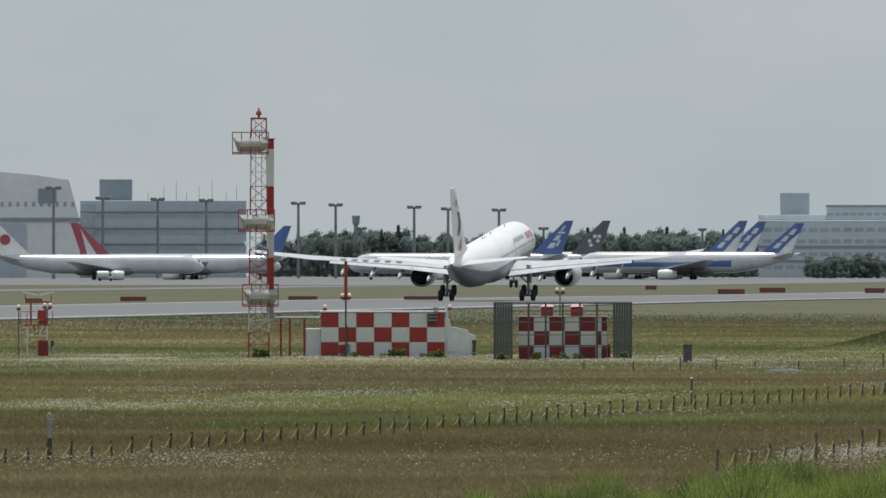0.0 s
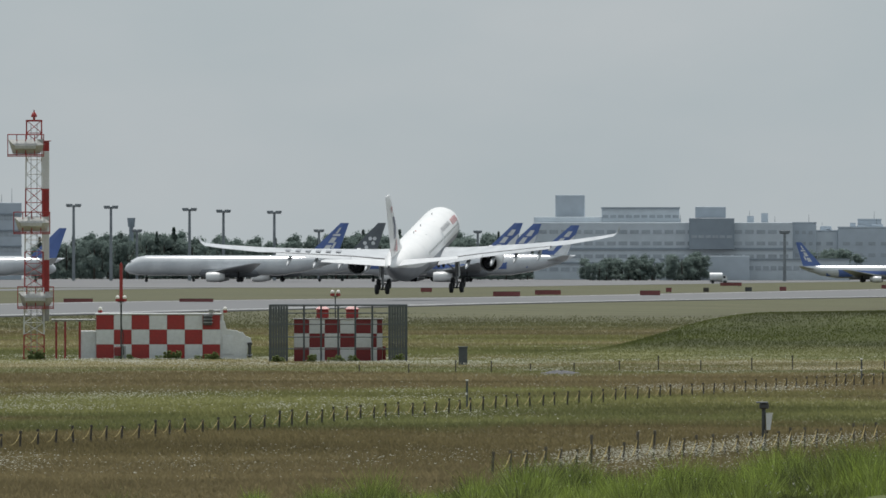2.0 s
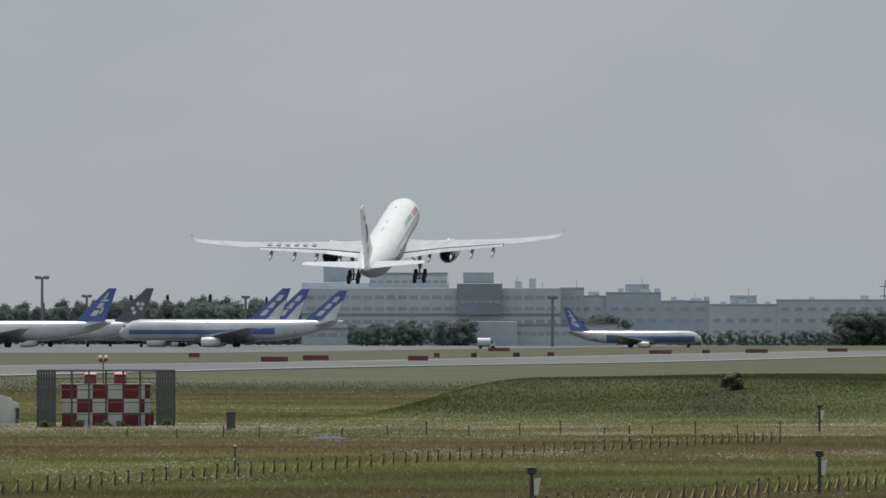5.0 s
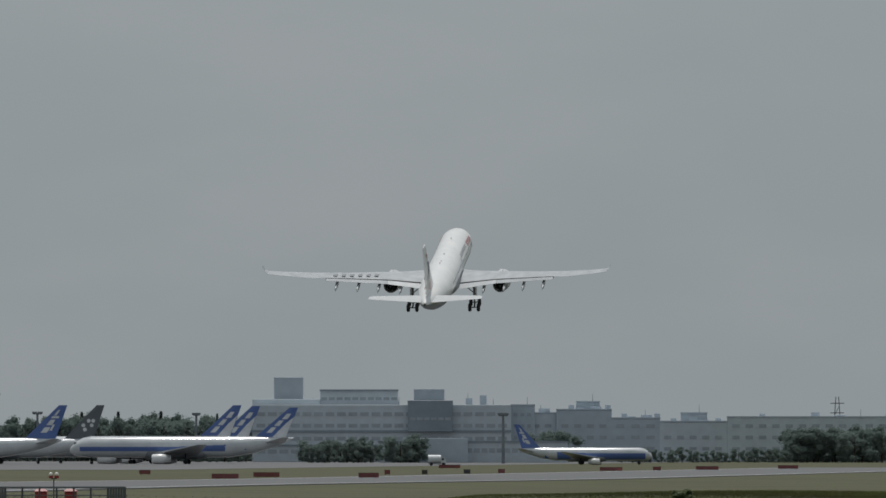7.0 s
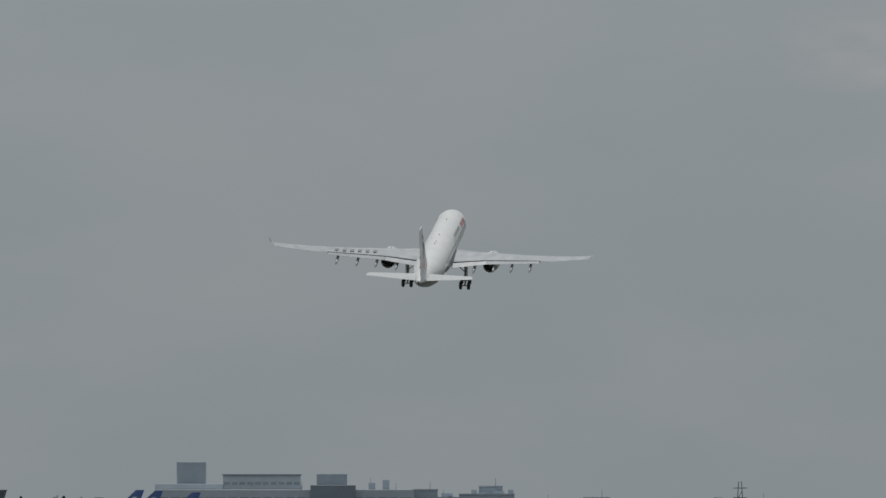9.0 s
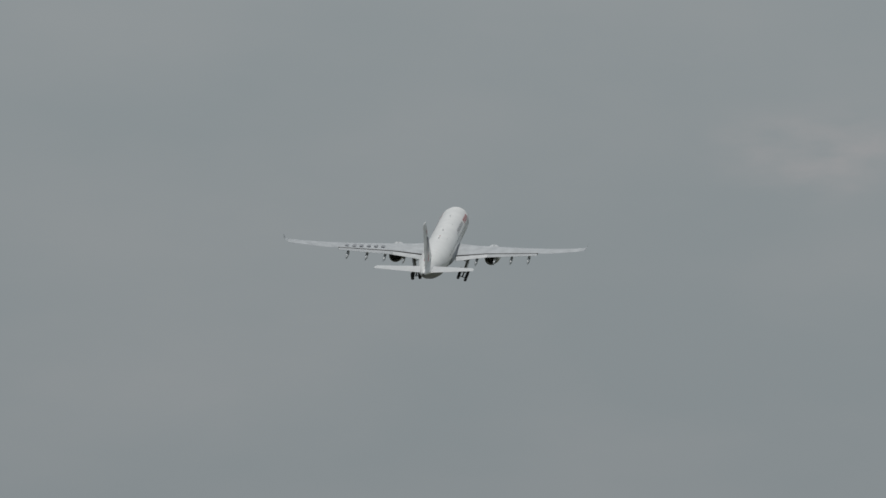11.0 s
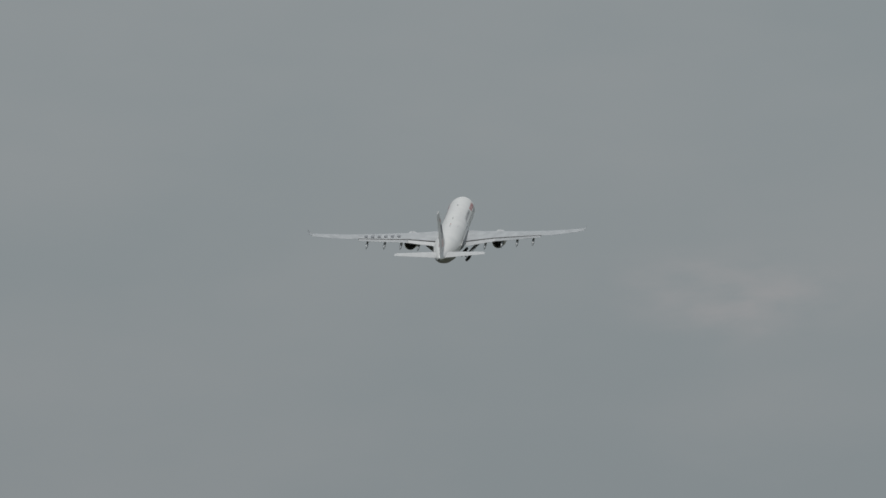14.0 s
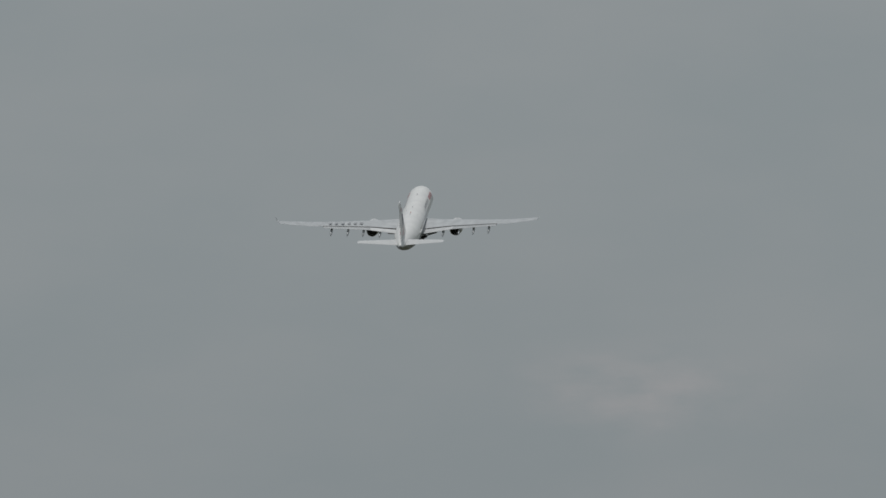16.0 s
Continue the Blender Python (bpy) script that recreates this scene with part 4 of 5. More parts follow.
def signal_pole():
    p = thing("signal_pole", spot(612, 783, 0.0), "thin dark pole with lamp pair and thick red top", "pole")
    part("pole", tube(B(), (0, 0, 0), (0, 0, 3.5), 0.05, n=8), M_DARK, p)
    part("upper_tube", tube(B(), (0, 0, 3.5), (0, 0, 5.75), 0.105, 0.095, 10), M_RED, p)
    part("tip", tube(B(), (0, 0, 5.75), (0, 0, 5.85), 0.06, 0.03, 8), M_RED, p)
    lamp_pair(p, 0, -0.12, 3.62, None, 0.21)
    part("control_box", box(B(), -0.42, -0.02, -0.25, -0.06, 0.25, 0.8, 0.02), M_DRED, p)
    part("clamp", box(B(), -0.09, 0.09, -0.11, 0.09, 3.3, 3.42, 0.01), M_STEEL, p)
    bm = B()
    pts = [(0.06 + 0.07 * math.sin(1.7 * z) + 0.03 * math.sin(5.1 * z), -0.09, z) for z in np.linspace(0.3, 3.4, 18)]
    for a, b in zip(pts, pts[1:]):
        tube(bm, a, b, 0.028, n=5)
    part("cable", bm, M_TYRE, p, "slack black cable")


signal_pole()


def caged_shelter():
    d = 770
    p = thing("fence_cage", spot(996, d, 0.0), "grey slatted fence enclosure around a small shelter", "fence")
    k = LENS / d
    hw, depth, top = 121 / k, 4.2, 3.36
    def bar(name, a, b, r, mat=M_CAGE):
        return part(name, tube(B(), a, b, r, n=6), mat, p)
    for i in range(9):                       # front and back posts
        x = -hw + 2 * hw * i / 8
        for y in (0.0, depth):
            bar("post", (x, y, 0), (x, y, top), 0.055 if y == 0 else 0.05)
    for z in (0.75, 1.45, 2.2, 2.85, top - 0.04):
        for y in (0.0, depth):
            bar("rail", (-hw, y, z), (hw, y, z), 0.032 if z < 3.2 else 0.06)
        for x in (-hw, hw):
            bar("rail", (x, 0, z), (x, depth, z), 0.032 if z < 3.2 else 0.06)
    sl = None
    for s in (-1, 1):                        # dense slats at both ends, wrapping the corner
        for i in range(7):
            o = part("slat", box(B(), -0.068, 0.068, -0.02, 0.02, 0.05, top - 0.02), M_CAGE, p) if sl is None else new("slat", sl)
            sl = o.data
            o.parent = p
            o.matrix_basis = pose(s * (hw - 0.06 - i * 0.155), -0.05 - 0.02 * (i % 2), 0, 0, 0, 0)
        for i in range(18):
            o = new("slat", sl)
            o.parent = p
            o.matrix_basis = pose(s * (hw + 0.02), 0.15 + i * 0.23, 0, 0, 0, 90)
    q = thing("checkered_shelter", spot(996, d + 1.2, 0.0), "small shelter with dull red and white checkered walls", "shelter")
    bw = 78.5 / k
    part("body", box(B(), -bw, bw, 0, 2.2, 0, 2.48, 0.02), M_WHITE, q)
    cw = 27.3 / k
    checker(q, -bw, 5, 3, cw, 0.825, 0.01, -0.003, 0.035, flip=0, reds=M_DRED)
    bx = -bw + 5 * cw
    checker(q, bx + 0.02, 2, 3, (2 * bw - 5 * cw - 0.02) / 2, 0.825, 0.01, -0.003, 0.02, flip=1, reds=M_DRED)
    part("roof", box(B(), -bw - 0.06, bw + 0.06, -0.1, 2.3, 2.485, 2.55, 0.015), M_CONC, q)
    for x in (-0.92, 0.83):
        h = part("roof_box", box(B(), x - 0.36, x + 0.36, 0.4, 1.1, 2.55, 3.05, 0.04), M_RED, q, "red roof cowl")
        part("lid", loft(B(), [[(x - a, 0.75 - a, z), (x + a, 0.75 - a, z), (x + a, 0.75 + a, z), (x - a, 0.75 + a, z)] for z, a in ((3.05, 0.44), (3.10, 0.42), (3.24, 0.22))]), M_RED, h)
    part("side_duct", box(B(), bw + 0.01, bw + 0.2, 0.3, 0.9, 0.0, 0.9, 0.02), M_DRED, q)
    r = thing("lamp_stand", spot(991, d + 0.9, 2.555), "pair of red obstruction lamps on a short post", "lamp")
    lamp_pair(r, 0, 0, 1.42, 0.0, 0.17)


caged_shelter()


def monitor_antenna():
    p = thing("monitor_antenna", spot(66, 795, 0.0), "small red and white antenna stand with two raised arms", "antenna")
    for x in (-0.60, 0.62):
        for y in (0, 0.9):
            part("leg", tube(B(), (x, y, 0), (x * 0.96, y, 1.88), 0.05, n=6), M_WHITE, p, "white painted leg")
    for z in (0.06, 0.62, 1.25):
        part("brace", tube(tube(B(), (-0.60, 0, z), (0.62, 0, z), 0.028, n=6), (-0.60, 0, z), (0.62, 0, z + 0.58), 0.02, n=5), M_WHITE if z != 0.62 else M_RED, p)
    part("platform", box(B(), -0.82, 0.92, -0.1, 1.0, 1.88, 1.96, 0.01), M_RED, p, "red platform")
    for x in (-0.70, -0.22, 0.10, 0.55):
        part("strut", tube(B(), (x, 0, 1.88), (0.5 * x, 0.45, 1.40), 0.03, n=5), M_RED, p)
    for x in (-0.38, 0.52):
        part("upright", tube(B(), (x, 0.45, 1.96), (x, 0.45, 3.30), 0.055, n=8), M_RED, p)
    part("cross_bar", box(B(), -0.72, 0.86, 0.38, 0.52, 3.26, 3.36, 0.01), M_RED, p)
    for s in (-1, 1):
        part("stub", tube(B(), (0.07 + s * 0.76, 0.45, 3.34), (0.07 + s * 0.80, 0.45, 3.72), 0.035, n=6), M_RED, p)
        part("arm", box(B(), -0.46, 0.46, -0.05, 0.05, -0.035, 0.035, 0.01), M_WHITE, p, "white antenna element").matrix_basis = pose(0.07 + s * 0.50, 0.45, 3.80, 0, -s * 13, 0)
    for x in (-1.0, -0.62, 0.92):
        part("rail_post", tube(B(), (x, 0, 1.96), (x, 0, 2.75), 0.02, n=5), M_DARK, p)
    part("rail", tube(B(), (-1.0, 0, 2.72), (-0.1, 0, 2.72), 0.02, n=5), M_RED, p)
    part("box", box(B(), 0.02, 0.55, -0.12, 0.25, 2.22, 2.82, 0.02), M_RED, p, "red equipment box")
    part("lower_box", box(B(), 0.10, 0.48, -0.10, 0.20, 1.97, 2.20, 0.02), M_DRED, p)
    cab = part("cabinet", box(B(), 0.04, 0.68, -0.25, 0.3, 0.05, 0.98, 0.02), M_RED, p, "red ground cabinet")
    part("door", box(B(), 0.10, 0.62, -0.275, -0.252, 0.12, 0.90, 0.005), M_DRED, cab)
    part("junction_box", box(B(), 0.82, 1.02, -0.1, 0.2, 0.45, 0.98, 0.03), M_CAGE, p)
    part("meter_box", box(B(), 0.86, 1.10, -0.12, 0.2, 0.12, 0.62, 0.03), M_CONC, p)
    lamp_pair(p, 0.62, 0.0, 3.0, 1.96, 0.16)
    lamp_pair(p, -1.12, 0.0, 2.9, 0.0, 0)


monitor_antenna()


def weather_sensor(u, d):
    p = thing("weather_sensor", spot(u, d, 0.0), "dark instrument post with flat cap and white box", "instrument", "field instruments")
    part("post", tube(B(), (0, 0, -0.05), (0, 0, 1.42), 0.065, 0.06, 10), M_DARK, p)
    part("head", box(B(), -0.14, 0.16, -0.16, 0.16, 1.33, 1.50, 0.03), M_DARK, p)
    part("cap", box(B(), -0.24, 0.14, -0.2, 0.2, 1.50, 1.55, 0.02), M_CAGE, p)
    part("white_box", loft(B(), [[(0.08, -0.12, 0.68), (0.2, -0.12, 0.68), (0.2, 0.1, 0.68), (0.08, 0.1, 0.68)], [(0.07, -0.14, 1.15), (0.27, -0.14, 1.15), (0.27, 0.12, 1.15), (0.07, 0.12, 1.15)], [(0.07, -0.15, 1.2), (0.29, -0.15, 1.2), (0.29, 0.13, 1.2), (0.07, 0.13, 1.2)]]), M_WHITE, p, "white sensor box")
    part("arm", tube(B(), (0.0, 0, 0.72), (0.14, 0, 0.60), 0.03, n=6), M_DARK, p)


def field_items():
    p = thing("utility_cabinet", spot(1216.5, 746, 0.0), "small grey metal utility cabinet standing in grass", "cabinet")
    part("body", box(B(), -0.24, 0.26, 0, 0.4, 0.0, 1.0, 0.02), M_CAGE, p)
    part("roof", box(B(), -0.28, 0.30, -0.05, 0.45, 1.0, 1.05, 0.01), M_CAGE, p)
    part("door", box(B(), -0.20, 0.20, -0.02, -0.002, 0.1, 0.92, 0.005), M_CAGE, p)
    p = thing("marker_post", spot(88, 384, 0.0), "weathered pale wooden marker post", "post")
    part("post", box(B(), -0.065, 0.065, -0.065, 0.065, -0.05, 0.6, 0.01), M_POST, p)
    part("upper_post", box(B(), -0.07, 0.07, -0.07, 0.07, 0.6, 1.32, 0.015), M_CONC, p)
    part("cap", box(B(), -0.03, 0.03, -0.08, 0.0, 1.32, 1.36), M_LAMP, p)
    for u, d, h in ((1224, 520, 1.12), (1922, 628, 1.18)):
        p = thing("survey_post", spot(u, d, 0.0), "thin grey steel post with small bright cap", "post", "survey posts")
        part("post", tube(B(), (0, 0, -0.05), (0, 0, h), 0.04, n=8), M_CAGE, p)
        part("cap", box(B(), -0.06, 0.06, -0.06, 0.06, h, h + 0.05, 0.01), M_LAMP, p)
        part("clip", box(B(), -0.07, 0.01, -0.07, -0.03, h - 0.55, h - 0.47, 0.01), M_LAMP, p)
    for u, d in ((1749, 402), (2258, 457), (2258, 734)):
        weather_sensor(u, d)
    bm = B()
    loft(bm, [[(w * math.cos(a) * (1 + 0.12 * math.sin(3 * a)), 2.2 * w * math.sin(a), z + 0.05 * math.sin(5 * a + z * 20)) for a in [2 * math.pi * i / 30 for i in range(30)]] for w, z in ((1.2, -0.1), (0.95, 0.04), (0.6, 0.12), (0.25, 0.17))])
    o = tagged(part("gravel_heap", bm, M_GRAVEL), "low grey heap of gravel in the grass", "gravel", kind="stuff")
    o.matrix_basis = spot(1388, 684, 0.0)


field_items()


# ---- rope fences ----
def rope_fence(x_of, y0, y1, steps, h, label, tall=(), rope=0.015, post_mat=None):
    """Short posts from y0 to y1, closer together towards the far end, with slack rope between."""
    p = thing("rope_fence", pose(x_of(y0), y0, 0), label, "fence")
    post_me = rope_me = None
    rng = random.Random(5)
    feet, y = [], y0
    while y < y1:
        x = x_of(y) + rng.uniform(-0.03, 0.03)
        feet.append((x - x_of(y0), y - y0, float(ground_z(x, y)), h * (1.45 if len(feet) in tall else rng.uniform(0.88, 1.12))))
        y += (steps[0] + (steps[1] - steps[0]) * (y - y0) / (y1 - y0)) * rng.uniform(0.93, 1.07)
    for i, (x, y, z, hh) in enumerate(feet):
        if post_me is None:
            o = part("post", tube(tube(B(), (0, 0, -0.1), (0, 0, 1.0), 0.036, 0.036, 7), (0, 0, 0.93), (0, 0, 1.06), 0.05, 0.042, 7), post_mat or M_POST, p)
            post_me = o.data
        else:
            o = new("post", post_me)
            o.parent = p
        o.matrix_basis = pose(x, y, z, rng.uniform(-3, 3), rng.uniform(-3, 3), 0) @ Matrix.Diagonal((1, 1, hh, 1))
        if i + 1 < len(feet):
            if rope_me is None:
                bm = B()
                pts = [(0, k / 10, 0.94 - 2.6 * (k / 10) * (1 - k / 10)) for k in range(11)]
                for a, b in zip(pts, pts[1:]):
                    tube(bm, a, b, rope, n=5)
                ro = part("rope", bm, M_ROPE, p, "sagging yellow rope")
                rope_me = ro.data
            else:
                ro = new("rope", rope_me)
                ro.parent = p
            x2, y2 = feet[i + 1][:2]
            ro.matrix_basis = pose(x, y, z, 0, 0, -math.degrees(math.atan2(x2 - x, y2 - y))) @ Matrix.Diagonal((1, math.hypot(x2 - x, y2 - y), 0.5 * (hh + feet[i + 1][3]), 1))


rope_fence(lambda y: float(np.interp(y, [300, 438, 517, 561, 659, 720], [-65.9, -64.9, -63.7, -62.2, -57.1, -53])), 348, 668, (3.5, 2.9), 0.52, "long row of dark short posts linked by yellow rope", rope=0.011)
rope_fence(lambda y: -44.0 + (y - 352) * 0.062, 352, 480, (2.5, 2.4), 0.62, "nearer row of short posts linked by yellow rope", tall=(6, 9, 10), rope=0.017, post_mat=M_POST2)


def stakes():
    rng = random.Random(8)
    me = None
    for i in range(16):
        u = 1040 + i * 76 + rng.uniform(-12, 12)
        d = 690 + i * 2.2 + rng.uniform(-3, 3)
        p = thing("stake", spot(u, d, 0.0), "thin dark wooden stake in the grass", "stake", "row of stakes")
        if me is None:
            o = part("shaft", tube(tube(B(), (0, 0, -0.1), (0, 0, 0.75), 0.035, 0.03, 6), (0, 0, 0.62), (0, 0, 0.72), 0.045, 0.045, 6), M_POST, p)
            me = o.data
        else:
            o = new("shaft", me)
            o.parent = p
        o.matrix_basis = Matrix.Diagonal((1, 1, rng.uniform(0.5, 1.1), 1))


stakes()


# ---- red boards and markers beyond the runway ----
def boards():
    rng = random.Random(4)
    for u, yy, w, mat in ((536, 531, 52, M_BOARD), (745, 531, 60, M_BOARD), (1294, 516, 48, M_BOARD), (1367, 513, 46, M_BOARD), (1548, 514, 36, M_BOARD), (1581, 508, 10, M_BOARD), (1647, 508, 10, M_POST),
                          (1691, 497, 38, M_BOARD), (1722, 507, 12, M_DARK), (1783, 506, 12, M_BOARD), (1977, 502, 40, M_BOARD), (2058, 501, 14, M_BOARD), (2147, 500, 40, M_BOARD), (1152, 508, 20, M_BOARD), (236, 532, 46, M_BOARD), (60, 536, 30, M_BOARD), (2290, 498, 36, M_BOARD)):
        d = (EYE - 0.1) * LENS / (yy + 6 - 462)
        k = LENS / d
        p = thing("guidance_sign", spot(u, d, 0.0), "red airfield guidance board on short legs", "sign board", "airfield boards")
        hw = w / 2 / k
        part("board", box(B(), -hw, hw, -0.12, 0.12, 0.22, 1.0, 0.04), mat, p)
        for x in (-0.7 * hw, 0.7 * hw):
            part("leg", tube(B(), (x, 0, 0), (x, 0, 0.26), 0.05, n=6), M_DARK, p)
        part("frame", box(B(), -hw - 0.04, hw + 0.04, -0.14, 0.14, 1.0, 1.04), M_DARK, p)


boards()


# ---- buildings on the far side ----
D_FAR = 4550.0
KF = LENS / D_FAR


def block(parent, u0, u1, top, base_u, d=D_FAR, y0=0.0, depth=25.0, mat=None, name="wall", bottom=0.0):
    """A building mass from bearing u0 to u1, roof on the sight line top, as part of a building at base_u."""
    k = LENS / d
    x0, x1 = (u0 - base_u) / k, (u1 - base_u) / k
    z1 = EYE + (462 - top) / k
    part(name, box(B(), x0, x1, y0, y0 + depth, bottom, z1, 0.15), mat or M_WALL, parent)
    return x0, x1, z1


def windows(parent, x0, x1, y, z, h, n, gap=0.25, mat=None):
    """A row of panes, each its own, a little proud of the wall."""
    w = (x1 - x0) / n
    me = None
    for i in range(n):
        if me is None:
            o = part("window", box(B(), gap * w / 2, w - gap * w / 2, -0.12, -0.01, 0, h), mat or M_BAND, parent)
            me = o.data
        else:
            o = new("window", me)
            o.parent = parent
        o.location = (x0 + i * w, y, z)


def ledge(parent, x0, x1, y, z, h=0.6):
    part("ledge", box(B(), x0 - 0.2, x1 + 0.2, y - 0.6, y - 0.01, z, z + h), M_WALL3, parent)


def terminal():
    p = thing("terminal_building", spot(1560, D_FAR, 0.0), "large pale terminal building with rooftop tower", "building")
    b = 1560
    x0, x1, z1 = block(p, 1342, 1800, 390, b, depth=40)
    for z in (3.0, 7.5, 12.0, 16.0):
        windows(p, x0 + 1, x1 - 1, 0, z, 1.3, 22)
    ledge(p, x0, x1, 0, 10.4, 0.7), ledge(p, x0, x1, 0, 5.6, 0.5)
    c0, c1, cz = block(p, 1342, 1462, 380, b, y0=4, depth=30, bottom=z1)
    d0, d1, dz = block(p, 1462, 1600, 363, b, y0=5, depth=28, bottom=z1)
    windows(p, d0, d1, 5, z1 + 1.6, 1.0, 10)
    ledge(p, d0, d1, 5, dz - 0.5, 0.5)
    block(p, 1380, 1432, 341, b, y0=8, depth=10, mat=M_WALL2, name="rooftop_tower", bottom=cz)
    e0, e1, ez = block(p, 1617, 1697, 382, b, y0=-3, depth=20, mat=M_WALL3, name="dark_bay", bottom=10.5)
    windows(p, e0 + 0.5, e1 - 0.5, -3, 14.5, 1.0, 6)
    block(p, 1628, 1682, 362, b, y0=2, depth=12, mat=M_WALL2, name="penthouse", bottom=ez)
    for u in (1365, 1480, 1520, 1560, 1590, 1720, 1745):
        k = KF
        part("roof_unit", box(B(), (u - b) / k, (u + 12 - b) / k, 8, 12, 19.0, 21.2 + (u % 3)), M_WALL2, p)
    for u, h in ((1724, 4.5), (1769, 2.5), (1602, 3.0), (1450, 2.6)):
        part("roof_mast", tube(B(), ((u - b) / KF, 10, 19.0), ((u - b) / KF, 10, 19.6 + h), 0.13, 0.06, 5), M_MAST, p)
    g = thing("pier_building", spot(1700, 4380, 0.0), "low pale pier building with window band", "building")
    kk = LENS / 4380
    a0, a1 = (1565 - 1700) / kk, (1900 - 1700) / kk
    part("wall", box(B(), a0, a1, 0, 15, 0, 7.2, 0.1), M_WALL, g)
    windows(g, a0 + 1, a1 - 1, 0, 3.4, 1.4, 24)
    ledge(g, a0, a1, 0, 6.9, 0.4)
    part("gate_room", box(B(), a0 + 8, a0 + 30, -9, -0.02, 0, 8.2, 0.1), M_WALL2, g)


terminal()


def east_buildings():
    def bld(base, label, masses, rows=()):
        p = thing("airport_building", spot(base, D_FAR + 40, 0.0), label, "building", "far airport buildings")
        for u0, u1, top, mat, y0 in masses:
            x0, x1, z1 = block(p, u0, u1, top, base, d=D_FAR + 40, mat=mat, y0=y0)
            for z in np.arange(4.0, z1 - 2.2, 4.0):
                windows(p, x0 + 0.8, x1 - 0.8, y0, float(z), 1.2, max(3, int((x1 - x0) / 4.5)), 0.45)
            n_unit = 0 if x1 - x0 < 12 else 4
            for i in range(n_unit):
                ux = x0 + (x1 - x0) * (0.12 + 0.22 * i + 0.05 * ((i * 7 + int(u0)) % 3))
                part("roof_unit", box(B(), ux, ux + 2.0 + (i % 3), y0 + 4, y0 + 7, z1, z1 + 0.9 + 0.5 * ((i + int(u0)) % 3), 0.05), M_WALL2, p)
            part("roof_mast", tube(B(), (x0 + 0.7 * (x1 - x0), y0 + 5, z1), (x0 + 0.7 * (x1 - x0), y0 + 5, z1 + 3.2), 0.12, 0.06, 5), M_MAST, p)
            part("parapet", box(B(), x0 - 0.1, x1 + 0.1, y0 - 0.15, y0 + 0.3, z1, z1 + 0.5), M_WALL2, p)
        return p
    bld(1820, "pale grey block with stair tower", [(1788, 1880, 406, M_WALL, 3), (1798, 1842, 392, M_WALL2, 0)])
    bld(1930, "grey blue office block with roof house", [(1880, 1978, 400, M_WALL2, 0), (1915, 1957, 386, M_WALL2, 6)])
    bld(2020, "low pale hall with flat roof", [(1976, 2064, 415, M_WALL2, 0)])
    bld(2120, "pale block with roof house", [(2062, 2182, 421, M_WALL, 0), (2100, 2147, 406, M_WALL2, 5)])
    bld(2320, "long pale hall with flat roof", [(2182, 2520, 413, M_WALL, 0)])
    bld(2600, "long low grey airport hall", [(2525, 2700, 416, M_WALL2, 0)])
    # left: maintenance hangar and office block
    h = thing("hangar", spot(40, D_FAR - 80, 0.0), "large pale hangar with tapered roof edge", "hangar")
    k = LENS / (D_FAR - 80)
    X = lambda u: (u - 40) / k
    Z = lambda t: EYE + (462 - t) / k
    prof = [(X(-260), 0), (X(-260), Z(330)), (X(-200), Z(300)), (X(-20), Z(303)), (X(60), Z(310)), (X(122), Z(319)), (X(142), Z(392)), (X(142), 0)]
    part("wall", loft(B(), [[(x, 0, z) for x, z in prof], [(x, 60, z) for x, z in prof]]), M_HANGAR, h)
    windows(h, X(-100), X(136), 0, Z(366), 1.6, 17, 0.6)
    ledge(h, X(-250), X(141), 0, Z(392), 1.2)
    for u in (-180, -120, -60, 0):
        part("door_leaf", box(B(), X(u), X(u) + 9, -0.5, -0.02, 0.1, Z(396)), M_WALL2, h, "grey sliding hangar door leaf")
    part("emblem_panel", box(B(), X(68), X(100), -0.3, -0.02, Z(360), Z(334)), M_WALL3, h)
    o = thing("office_block", spot(290, D_FAR - 30, 0.0), "long grey office block with dark window bands", "building")
    x0, x1, z1 = block(o, 142, 436, 355, 290, d=D_FAR - 30, mat=M_WALL2)
    for t in (386, 415, 443):
        kk = LENS / (D_FAR - 30)
        windows(o, x0 + 5, x1 - 0.3, 0, EYE + (462 - t) / kk, 1.7, 26, 0.08)
        ledge(o, x0, x1, 0, EYE + (462 - t + 9) / kk + 0.2, 0.35)
    block(o, 176, 234, 317, 290, d=D_FAR - 30, y0=5, depth=12, mat=M_WALL3, name="roof_house", bottom=z1)
    part("glass_corner", box(B(), x0 + 0.1, x0 + 5, -0.4, -0.02, 0.2, z1 - 1.5), M_BAND, o, "dark glazed corner")
    for i, u in enumerate((262, 290, 312, 330, 352, 375, 400, 418)):
        part("roof_mast", tube(B(), ((u - 290) / KF, 6, z1), ((u - 290) / KF, 6, z1 + 3 + 2 * (i % 3)), 0.12, 0.06, 5), M_MAST, o)


east_buildings()


